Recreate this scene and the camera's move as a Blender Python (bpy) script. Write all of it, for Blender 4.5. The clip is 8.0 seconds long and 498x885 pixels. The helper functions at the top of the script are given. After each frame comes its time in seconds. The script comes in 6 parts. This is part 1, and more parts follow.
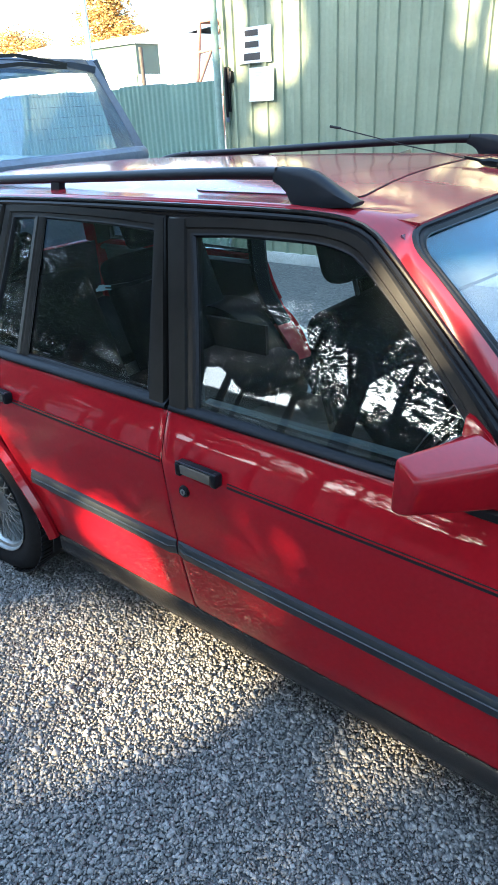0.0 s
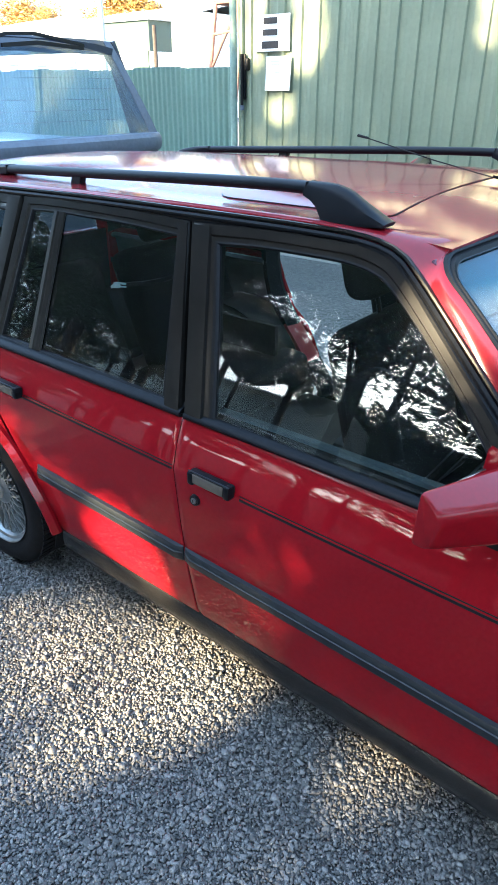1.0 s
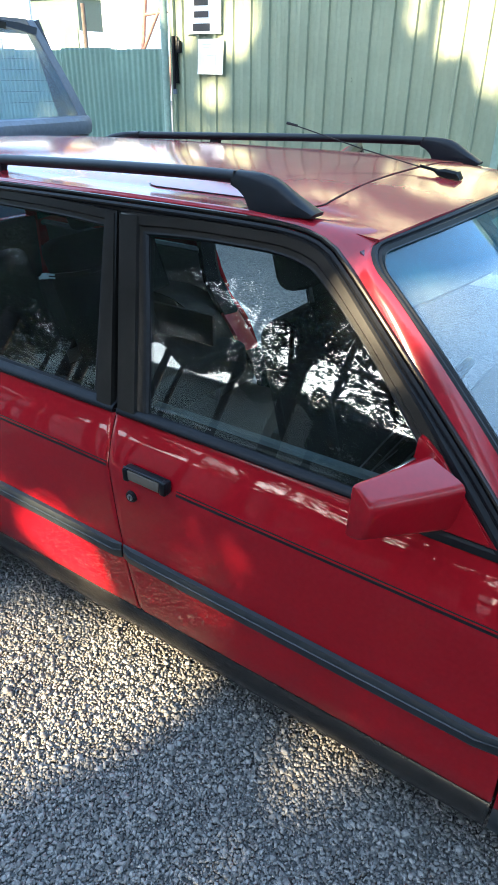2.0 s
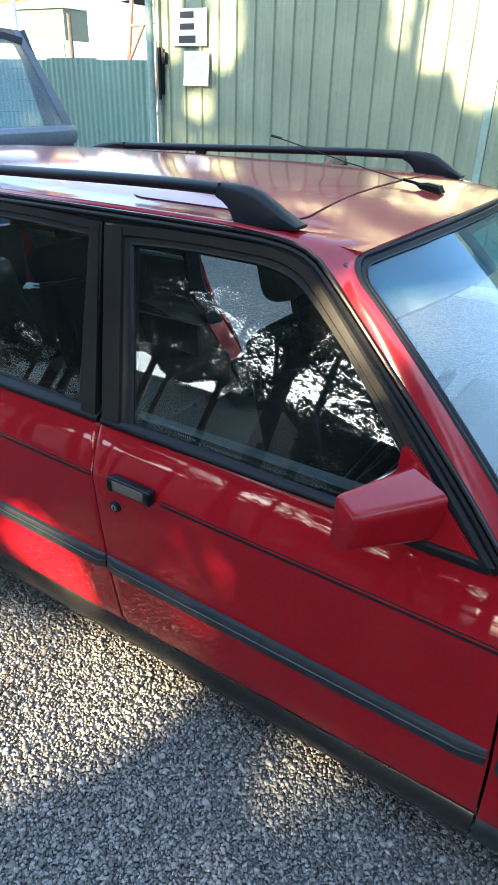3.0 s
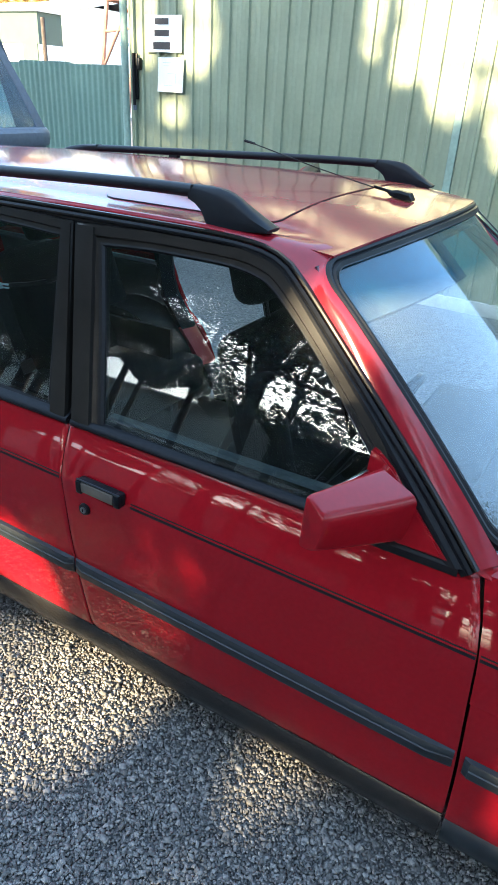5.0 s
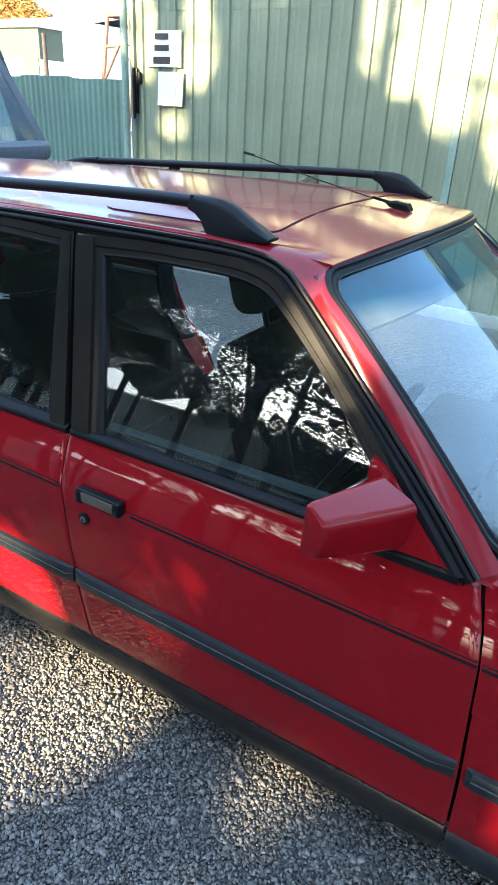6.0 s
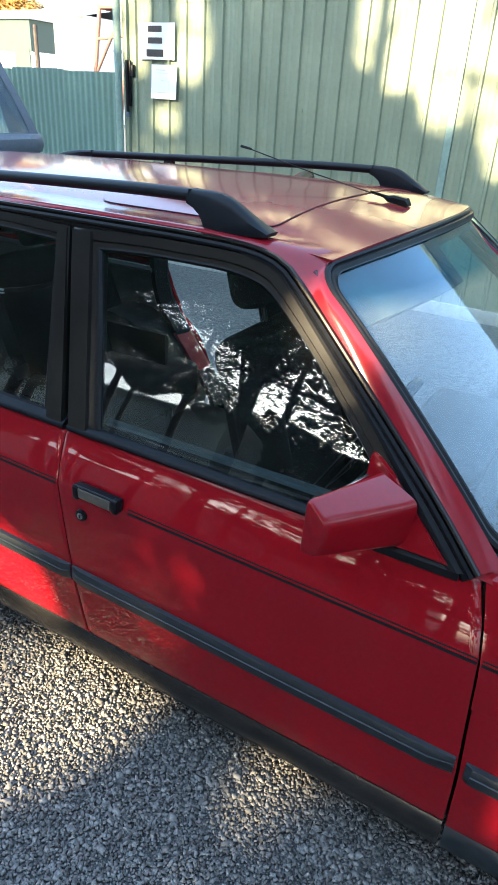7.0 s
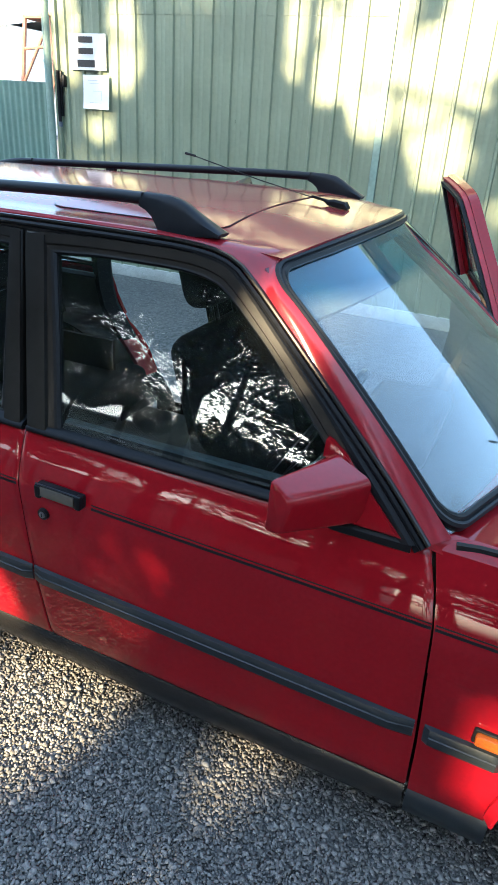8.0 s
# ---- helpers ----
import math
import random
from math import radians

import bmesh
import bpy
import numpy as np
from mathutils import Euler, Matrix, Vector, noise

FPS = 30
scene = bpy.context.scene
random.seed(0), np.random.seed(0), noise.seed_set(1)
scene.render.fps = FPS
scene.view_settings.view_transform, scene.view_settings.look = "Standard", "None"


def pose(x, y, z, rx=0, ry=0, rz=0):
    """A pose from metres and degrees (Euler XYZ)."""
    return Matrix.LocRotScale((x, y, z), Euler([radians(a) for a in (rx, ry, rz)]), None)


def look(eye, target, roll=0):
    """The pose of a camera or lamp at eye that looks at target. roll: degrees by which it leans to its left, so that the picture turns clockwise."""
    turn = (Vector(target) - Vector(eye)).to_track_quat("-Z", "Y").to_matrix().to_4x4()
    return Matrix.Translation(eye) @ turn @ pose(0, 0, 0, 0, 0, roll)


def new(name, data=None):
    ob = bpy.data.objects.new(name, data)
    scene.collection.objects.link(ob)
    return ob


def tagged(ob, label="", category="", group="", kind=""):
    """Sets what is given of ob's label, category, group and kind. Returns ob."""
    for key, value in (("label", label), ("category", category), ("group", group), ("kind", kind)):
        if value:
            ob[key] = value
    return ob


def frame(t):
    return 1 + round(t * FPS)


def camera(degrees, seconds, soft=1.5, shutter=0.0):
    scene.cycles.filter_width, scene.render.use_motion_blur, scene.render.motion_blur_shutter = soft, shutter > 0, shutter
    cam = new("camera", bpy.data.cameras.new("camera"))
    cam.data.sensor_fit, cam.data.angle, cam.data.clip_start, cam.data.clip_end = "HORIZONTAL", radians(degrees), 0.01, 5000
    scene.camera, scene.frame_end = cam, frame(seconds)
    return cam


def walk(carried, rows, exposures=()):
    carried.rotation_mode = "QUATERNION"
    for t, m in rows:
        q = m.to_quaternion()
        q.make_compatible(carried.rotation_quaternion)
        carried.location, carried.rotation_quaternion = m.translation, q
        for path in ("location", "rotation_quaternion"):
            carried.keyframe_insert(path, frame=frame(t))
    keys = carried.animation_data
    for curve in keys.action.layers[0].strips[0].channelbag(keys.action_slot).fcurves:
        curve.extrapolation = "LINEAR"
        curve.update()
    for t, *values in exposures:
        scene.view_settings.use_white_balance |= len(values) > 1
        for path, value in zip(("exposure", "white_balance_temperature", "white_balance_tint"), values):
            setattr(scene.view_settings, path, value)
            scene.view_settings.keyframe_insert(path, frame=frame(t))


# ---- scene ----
cam = camera(41.7, 8.0)
PATH = [
    (0, (1.089, -0.971, 1.532), (-0.033, 0.408, 0.616), -3.2),
    (0.5, (1.043, -0.992, 1.565), (-0.085, 0.38, 0.646), -0.7),
    (1, (1.027, -0.974, 1.584), (-0.066, 0.403, 0.631), -0.0),
    (1.5, (1.035, -0.946, 1.59), (0.036, 0.483, 0.61), 0.1),
    (2.8, (1.034, -0.945, 1.59), (0.113, 0.54, 0.619), 1.7),
    (3, (1.037, -0.945, 1.594), (0.119, 0.549, 0.632), 1.7),
    (3.5, (1.036, -0.944, 1.591), (0.159, 0.575, 0.631), 2.4),
    (4, (1.032, -0.947, 1.585), (0.162, 0.565, 0.606), 2.9),
    (4.5, (1.039, -0.946, 1.585), (0.188, 0.585, 0.62), 3.4),
    (6, (1.043, -0.949, 1.579), (0.182, 0.611, 0.67), 3.2),
    (6.5, (1.034, -0.949, 1.579), (0.184, 0.614, 0.666), 3.5),
    (7, (1.029, -0.949, 1.577), (0.191, 0.616, 0.656), 3.5),
    (7.5, (1.033, -0.96, 1.571), (0.246, 0.654, 0.69), 2.9),
    (8, (1.03, -1.03, 1.567), (0.343, 0.627, 0.682), 3.9),
]
walk(cam, [(t, look(e, g, r)) for t, e, g, r in PATH],
     [(0, 3.36, 5060, 4), (1, 3.28, 5100, 4), (3, 3.18, 5180, 4), (6, 3.05, 5200, 4), (8, 2.9, 5220, 4)])

# ---- sky, sun ----
SUN = Vector((-0.22, -1.0, 0.40)).normalized()      # towards the sun
world = bpy.data.worlds.new("sky")
scene.world = world
world.use_nodes = True
wn = world.node_tree
sky = wn.nodes.new("ShaderNodeTexSky")
sky.sky_type, sky.sun_disc = "NISHITA", False
sky.sun_elevation = math.asin(SUN.z)
sky.sun_rotation = math.atan2(SUN.x, SUN.y)
sky.air_density, sky.dust_density, sky.ozone_density = 1.0, 4.0, 1.2
wn.links.new(sky.outputs[0], wn.nodes["Background"].inputs[0])
wn.nodes["Background"].inputs[1].default_value = 0.07
veil = wn.nodes.new("ShaderNodeBackground")        # high thin cloud, even all over
veil.inputs[0].default_value, veil.inputs[1].default_value = (0.72, 0.88, 1.0, 1), 0.20
both_skies = wn.nodes.new("ShaderNodeAddShader")
wn.links.new(wn.nodes["Background"].outputs[0], both_skies.inputs[0])
wn.links.new(veil.outputs[0], both_skies.inputs[1])
wn.links.new(both_skies.outputs[0], wn.nodes["World Output"].inputs[0])
sun_data = bpy.data.lights.new("sun", "SUN")
sun_data.energy, sun_data.angle, sun_data.color = 5.0, radians(0.55), (1.0, 0.68, 0.34)
sun = new("sun", sun_data)
sun.matrix_basis = look(SUN * 40, (0, 0, 0))


# ---- materials ----
def mat(name, color, rough=0.5, metal=0.0, grain=0.0, scale=40.0, bump=0.0, bscale=200.0, coat=0.0, island=0.0, obj=0.0, stain=0.0, spec=0.5, coat_rough=0.03):
    """A node material: colour varied by fine grain, large stains, loose pieces or objects; a fine relief; roughness varied by wear."""
    m = bpy.data.materials.new(name)
    m.use_nodes = True
    t = m.node_tree
    L, N = t.links.new, t.nodes.new
    b = t.nodes["Principled BSDF"]
    b.inputs["Roughness"].default_value, b.inputs["Metallic"].default_value = rough, metal
    b.inputs["Base Color"].default_value = (*color, 1)
    b.inputs["Specular IOR Level"].default_value = spec
    if coat:
        b.inputs["Coat Weight"].default_value, b.inputs["Coat Roughness"].default_value = coat, coat_rough
    pos = N("ShaderNodeNewGeometry")
    last = None

    def mul(fac_out, lo, hi):
        nonlocal last
        mr = N("ShaderNodeMapRange")
        mr.inputs[1].default_value, mr.inputs[2].default_value = 0.25, 0.75
        mr.inputs[3].default_value, mr.inputs[4].default_value = lo, hi
        L(fac_out, mr.inputs[0])
        if last is None:
            last = mr.outputs[0]
        else:
            mm = N("ShaderNodeMath")
            mm.operation = "MULTIPLY"
            L(last, mm.inputs[0]), L(mr.outputs[0], mm.inputs[1])
            last = mm.outputs[0]

    if grain:
        n1 = N("ShaderNodeTexNoise")
        n1.inputs["Scale"].default_value, n1.inputs["Detail"].default_value = scale, 6
        L(pos.outputs["Position"], n1.inputs["Vector"])
        mul(n1.outputs[0], 1 - grain, 1 + grain)
    if stain:
        n2 = N("ShaderNodeTexNoise")
        n2.inputs["Scale"].default_value, n2.inputs["Detail"].default_value = 2.3, 4
        L(pos.outputs["Position"], n2.inputs["Vector"])
        mul(n2.outputs[0], 1 - stain, 1 + stain)
        rr = N("ShaderNodeMapRange")
        rr.inputs[3].default_value, rr.inputs[4].default_value = max(0.02, rough * (1 - stain)), min(1, rough * (1 + stain))
        L(n2.outputs[0], rr.inputs[0]), L(rr.outputs[0], b.inputs["Roughness"])
    if island:
        mul(pos.outputs["Random Per Island"], 1 - island, 1 + island)
    if obj:
        oi = N("ShaderNodeObjectInfo")
        mul(oi.outputs["Random"], 1 - obj, 1 + obj)
    if last is not None:
        vm = N("ShaderNodeVectorMath")
        vm.operation = "SCALE"
        vm.inputs[0].default_value = color
        L(last, vm.inputs["Scale"]), L(vm.outputs[0], b.inputs["Base Color"])
    if bump:
        n3 = N("ShaderNodeTexNoise")
        n3.inputs["Scale"].default_value, n3.inputs["Detail"].default_value = bscale, 4
        L(pos.outputs["Position"], n3.inputs["Vector"])
        bp = N("ShaderNodeBump")
        bp.inputs["Strength"].default_value, bp.inputs["Distance"].default_value = bump, 0.002
        L(n3.outputs[0], bp.inputs["Height"]), L(bp.outputs[0], b.inputs["Normal"])
    return m


def glass(name, tint, haze=0.002):
    """Clear glass with an even pale haze mixed in, standing in for reflected light."""
    m = mat(name, tint, 0.0)
    b = m.node_tree.nodes["Principled BSDF"]
    b.inputs["Transmission Weight"].default_value, b.inputs["IOR"].default_value = 1.0 - haze, 1.5
    N, L = m.node_tree.nodes.new, m.node_tree.links.new
    g, n, bp = N("ShaderNodeNewGeometry"), N("ShaderNodeTexNoise"), N("ShaderNodeBump")
    n.inputs["Scale"].default_value, n.inputs["Detail"].default_value = 9, 1
    bp.inputs["Strength"].default_value, bp.inputs["Distance"].default_value = 0.06, 0.0012
    L(g.outputs["Position"], n.inputs["Vector"]), L(n.outputs[0], bp.inputs["Height"]), L(bp.outputs[0], b.inputs["Normal"])
    return m


RED = mat("red_paint", (0.195, 0.0014, 0.006), 0.6, 0.0, grain=0.08, scale=90, bump=0.008, bscale=420, coat=0.72, stain=0.10, spec=0.05)
RED_ROOF = mat("faded_red_paint", (0.185, 0.003, 0.010), 0.6, 0.0, grain=0.10, scale=60, bump=0.006, bscale=300, coat=0.85, stain=0.15, spec=0.12, coat_rough=0.11)
RED_IN = mat("red_jamb", (0.25, 0.004, 0.014), 0.5, grain=0.1)
BLACK = mat("black_trim", (0.007, 0.0075, 0.009), 0.30, grain=0.25, scale=60, bump=0.05, bscale=300, stain=0.25, spec=0.11)
SATIN = mat("satin_black", (0.010, 0.009, 0.008), 0.30, grain=0.25, scale=30, bump=0.02, bscale=120, stain=0.25, spec=0.2)
RUBBER = mat("rubber", (0.006, 0.0065, 0.008), 0.45, grain=0.3, scale=80, spec=0.2)
STRIP = mat("grey_rubber", (0.014, 0.018, 0.022), 0.40, grain=0.25, scale=50, bump=0.05, stain=0.2, spec=0.35)
TYRE = mat("tyre", (0.007, 0.007, 0.008), 0.7, grain=0.3, scale=60, bump=0.15, bscale=150, spec=0.12)
RAIL = mat("rail_paint", (0.007, 0.009, 0.013), 0.42, grain=0.15, bump=0.06, bscale=500, spec=0.18)
FLAP = mat("handle_flap", (0.085, 0.075, 0.062), 0.25, grain=0.15, stain=0.2)
ALLOY = mat("alloy", (0.29, 0.30, 0.30), 0.30, 0.85, grain=0.12, stain=0.2)
CHROME = mat("chrome", (0.72, 0.70, 0.66), 0.14, 1.0)
GLASS = glass("side_glass", (0.80, 0.86, 0.84))
CLOTH = mat("seat_cloth", (0.011, 0.0115, 0.013), 0.85, grain=0.35, scale=240, bump=0.2, bscale=400, spec=0.08)
DASH = mat("dash_plastic", (0.045, 0.047, 0.05), 0.6, grain=0.2, bump=0.2, bscale=500)
BLUEGREY = mat("dash_top", (0.06, 0.085, 0.10), 0.55, grain=0.2, bump=0.15, bscale=400)
GREEN = mat("shed_paint", (0.21, 0.245, 0.170), 0.40, grain=0.06, scale=30, bump=0.03, bscale=40, stain=0.10, obj=0.03)
GREEN_F = mat("fence_paint", (0.15, 0.235, 0.19), 0.45, grain=0.08, scale=30, stain=0.12, obj=0.04)
GREEN_D = mat("pole_paint", (0.22, 0.30, 0.25), 0.5, grain=0.15, scale=30, stain=0.2)
PAPER = mat("paper", (0.80, 0.80, 0.78), 0.7, grain=0.03)
INK = mat("ink", (0.05, 0.043, 0.038), 0.7, grain=0.2, scale=60)
ETCH = mat("etched_mark", (0.10, 0.105, 0.105), 0.7, grain=0.1)
INK_FAINT = mat("faint_ink", (0.55, 0.55, 0.57), 0.7, grain=0.1)
AMBER = mat("amber_lens", (0.22, 0.055, 0.006), 0.15, grain=0.15, scale=120, bump=0.3, bscale=300)
TAILRED = mat("tail_lens", (0.45, 0.01, 0.01), 0.15, grain=0.15)
NAVY = mat("navy_paint", (0.035, 0.045, 0.075), 0.3, grain=0.1, coat=0.6, stain=0.15)
GREYBLUE = mat("faded_trim", (0.11, 0.13, 0.17), 0.45, grain=0.15, stain=0.2)
BARK = mat("bark", (0.065, 0.05, 0.04), 0.9, grain=0.4, scale=14, bump=0.8, bscale=25)
LEAF = mat("pine_leaf", (0.045, 0.065, 0.025), 0.6, island=0.45)
LEAF_GOLD = mat("autumn_leaf", (0.34, 0.20, 0.05), 0.6, island=0.4)
CONC = mat("concrete", (0.42, 0.43, 0.41), 0.8, grain=0.15, scale=25, bump=0.3, bscale=80, stain=0.15)
FAR_GREEN = mat("far_green_wall", (0.04, 0.068, 0.05), 0.6, grain=0.1, stain=0.15)
STEEL = mat("rusty_steel", (0.30, 0.16, 0.11), 0.7, 0.1, grain=0.3, scale=20)
WHITEWALL = mat("pale_wall", (0.75, 0.74, 0.70), 0.7, grain=0.05, stain=0.08)
SHEDGREY = mat("far_cladding", (0.46, 0.47, 0.41), 0.55, grain=0.1, stain=0.15)
CLIP = mat("pale_blue_plastic", (0.60, 0.80, 0.90), 0.35, grain=0.05)
ROUNDEL = mat("roundel_blue", (0.015, 0.08, 0.19), 0.3)
SILL = mat("sill_plastic", (0.012, 0.011, 0.010), 0.24, grain=0.25, scale=40, bump=0.04, bscale=200, stain=0.3, spec=0.5)
STONE = mat("gravel_stone", (0.186, 0.178, 0.166), 0.85, grain=0.2, scale=160, island=0.34, bump=0.3, bscale=400)


def screen_glass():
    """Windscreen: clear, with a blue shade band moulded into its top edge."""
    m = glass("windscreen_glass", (0.85, 0.93, 0.94), 0.02)
    t = m.node_tree
    g = t.nodes.new("ShaderNodeNewGeometry")
    s = t.nodes.new("ShaderNodeSeparateXYZ")
    r = t.nodes.new("ShaderNodeMapRange")
    r.inputs[1].default_value, r.inputs[2].default_value = 1.225, 1.255
    mx = t.nodes.new("ShaderNodeMix")
    mx.data_type = "RGBA"
    mx.inputs[6].default_value, mx.inputs[7].default_value = (0.85, 0.93, 0.94, 1), (0.10, 0.42, 0.62, 1)
    t.links.new(g.outputs["Position"], s.inputs[0])
    t.links.new(s.outputs[2], r.inputs[0])
    t.links.new(r.outputs[0], mx.inputs[0])
    t.links.new(mx.outputs[2], t.nodes["Principled BSDF"].inputs["Base Color"])
    return m


SCREEN = screen_glass()


def gravel_mat():
    m = mat("gravel", (0.16, 0.16, 0.165), 0.85)
    t = m.node_tree
    N, L = t.nodes.new, t.links.new
    b = t.nodes["Principled BSDF"]
    g = N("ShaderNodeNewGeometry")
    v = N("ShaderNodeTexVoronoi")
    v.inputs["Scale"].default_value = 75
    n = N("ShaderNodeTexNoise")
    n.inputs["Scale"].default_value, n.inputs["Detail"].default_value = 1.3, 5
    L(g.outputs["Position"], v.inputs["Vector"]), L(g.outputs["Position"], n.inputs["Vector"])
    hs = N("ShaderNodeSeparateColor")
    L(v.outputs["Color"], hs.inputs[0])
    a = N("ShaderNodeMapRange")
    a.inputs[3].default_value, a.inputs[4].default_value = 0.06, 0.17
    L(hs.outputs[0], a.inputs[0])
    c = N("ShaderNodeMapRange")
    c.inputs[3].default_value, c.inputs[4].default_value = 0.65, 1.25
    L(n.outputs[0], c.inputs[0])
    k = N("ShaderNodeMath")
    k.operation = "MULTIPLY"
    L(a.outputs[0], k.inputs[0]), L(c.outputs[0], k.inputs[1])
    L(k.outputs[0], b.inputs["Base Color"])
    d = N("ShaderNodeMath")
    d.operation = "MULTIPLY"
    d.inputs[1].default_value = -1
    L(v.outputs["Distance"], d.inputs[0])
    bp = N("ShaderNodeBump")
    bp.inputs["Strength"].default_value, bp.inputs["Distance"].default_value = 1.0, 0.012
    L(d.outputs[0], bp.inputs["Height"]), L(bp.outputs[0], b.inputs["Normal"])
    return m


GRAVEL = gravel_mat()


# ---- mesh helpers ----
def link(name, bm, material, parent=None, label="", smooth=35):
    me = bpy.data.meshes.new(name)
    bmesh.ops.recalc_face_normals(bm, faces=bm.faces)
    bm.to_mesh(me)
    bm.free()
    me.materials.append(material)
    if smooth:
        me.shade_smooth()
        me.set_sharp_from_angle(angle=radians(smooth))
    ob = new(name, me)
    if parent:
        ob.parent = parent
    if label:
        tagged(ob, label)
    return ob


def part(name, bm, material, parent, label="", smooth=35):
    return link(name, bm, material, parent, label, smooth)


def group_at(name, label, category, group=""):
    return tagged(new(name), label, category, group)


def rbox(c, s, r=0.004, rot=None, bm=None, seg=2):
    """A box with rounded edges: centre, size, radius."""
    bm = bm or bmesh.new()
    m = Matrix.Translation(c) @ (rot or Matrix()) @ Matrix.Diagonal((*s, 1))
    made = bmesh.ops.create_cube(bm, size=1, matrix=m)
    if r:
        es = {e for v in made["verts"] for e in v.link_edges}
        bmesh.ops.bevel(bm, geom=list(es), offset=r, segments=seg, affect="EDGES", profile=0.5)
    return bm


def cyl(a, b, r0, r1=None, n=14, bm=None):
    bm = bm or bmesh.new()
    a, b = Vector(a), Vector(b)
    d = b - a
    m = Matrix.Translation((a + b) / 2) @ d.to_track_quat("Z", "Y").to_matrix().to_4x4()
    bmesh.ops.create_cone(bm, cap_ends=True, segments=n, radius1=r0, radius2=r0 if r1 is None else r1, depth=d.length, matrix=m)
    return bm


def sheet(P, t, bm=None):
    """A plate of thickness t behind a grid of points P[row][column]."""
    bm = bm or bmesh.new()
    A = np.array([[tuple(p) for p in row] for row in P])
    du, dv = np.gradient(A, axis=1), np.gradient(A, axis=0)
    n = np.cross(du, dv)
    n /= np.linalg.norm(n, axis=2, keepdims=True) + 1e-12
    B = A - n * t
    nr, nc = A.shape[:2]
    F = [[bm.verts.new(A[i, j]) for j in range(nc)] for i in range(nr)]
    K = [[bm.verts.new(B[i, j]) for j in range(nc)] for i in range(nr)]
    for i in range(nr - 1):
        for j in range(nc - 1):
            bm.faces.new((F[i][j], F[i][j + 1], F[i + 1][j + 1], F[i + 1][j]))
            bm.faces.new((K[i][j], K[i + 1][j], K[i + 1][j + 1], K[i][j + 1]))
    for i in range(nr - 1):
        for j in (0, nc - 1):
            bm.faces.new((F[i][j], F[i + 1][j], K[i + 1][j], K[i][j]))
    for j in range(nc - 1):
        for i in (0, nr - 1):
            bm.faces.new((F[i][j], K[i][j], K[i][j + 1], F[i][j + 1]))
    return bm


def sweep(path, prof, up, bm=None, closed=False, caps=True):
    """A profile of (side, up) offsets drawn along a path; up may be one vector or one for each point; the profile may be scaled point by point."""
    bm = bm or bmesh.new()
    pts = [Vector(p) for p in path]
    n = len(pts)
    rings = []
    for i, p in enumerate(pts):
        a = pts[(i - 1) % n] if closed or i else p
        b = pts[(i + 1) % n] if closed or i < n - 1 else p
        d = (b - a).normalized()
        u = Vector(up[i] if isinstance(up, list) else up)
        s = d.cross(u).normalized()
        u = s.cross(d).normalized()
        rings.append([bm.verts.new(p + s * q[0] + u * q[1]) for q in prof])
    k = len(prof)
    for i in range(n if closed else n - 1):
        r, q = rings[i], rings[(i + 1) % n]
        for j in range(k):
            bm.faces.new((r[j], r[(j + 1) % k], q[(j + 1) % k], q[j]))
    if caps and not closed:
        bm.faces.new(rings[0])
        bm.faces.new(list(reversed(rings[-1])))
    return bm


def lathe(prof, centre, n=48, bm=None):
    """Turned about the y axis through centre: prof of (radius, y)."""
    bm = bm or bmesh.new()
    c = Vector(centre)
    rings = []
    for i in range(n):
        a = 2 * math.pi * i / n
        rings.append([bm.verts.new(c + Vector((r * math.cos(a), y, r * math.sin(a)))) for r, y in prof])
    for i in range(n):
        p, q = rings[i], rings[(i + 1) % n]
        for j in range(len(prof) - 1):
            bm.faces.new((p[j], q[j], q[j + 1], p[j + 1]))
    return bm


def smooth_path(pts, n):
    """n points evenly along a Catmull-Rom curve through pts."""
    P = np.array(pts, float)
    Q = np.vstack([2 * P[0] - P[1], P, 2 * P[-1] - P[-2]])
    out = []
    for i in range(len(P) - 1):
        p0, p1, p2, p3 = Q[i:i + 4]
        for t in np.linspace(0, 1, 12, endpoint=False):
            out.append(0.5 * (2 * p1 + (p2 - p0) * t + (2 * p0 - 5 * p1 + 4 * p2 - p3) * t * t + (3 * p1 - p0 - 3 * p2 + p3) * t ** 3))
    out.append(P[-1])
    out = np.array(out)
    s = np.concatenate([[0], np.cumsum(np.linalg.norm(np.diff(out, axis=0), axis=1))])
    k = np.linspace(0, s[-1], n)
    return [tuple(np.interp(k, s, out[:, j])[i] for j in range(P.shape[1])) for i in range(n)]


def flip(bm):
    """Mirror a mesh to the car's other side."""
    for v in bm.verts:
        v.co.y = CAR_W - v.co.y
    return bm


# ---- ground ----
def ground():
    bm = bmesh.new()
    xs = [-400, -120, -40, -15, -6, -2, 0, 2, 6, 15, 40, 120, 400]
    V = [[bm.verts.new((x, y, -0.004)) for x in xs] for y in xs]
    for i in range(len(xs) - 1):
        for j in range(len(xs) - 1):
            bm.faces.new((V[i][j], V[i][j + 1], V[i + 1][j + 1], V[i + 1][j]))
    return tagged(link("ground", bm, GRAVEL, smooth=0), "grey crushed gravel yard", "ground", kind="structure")


ground()

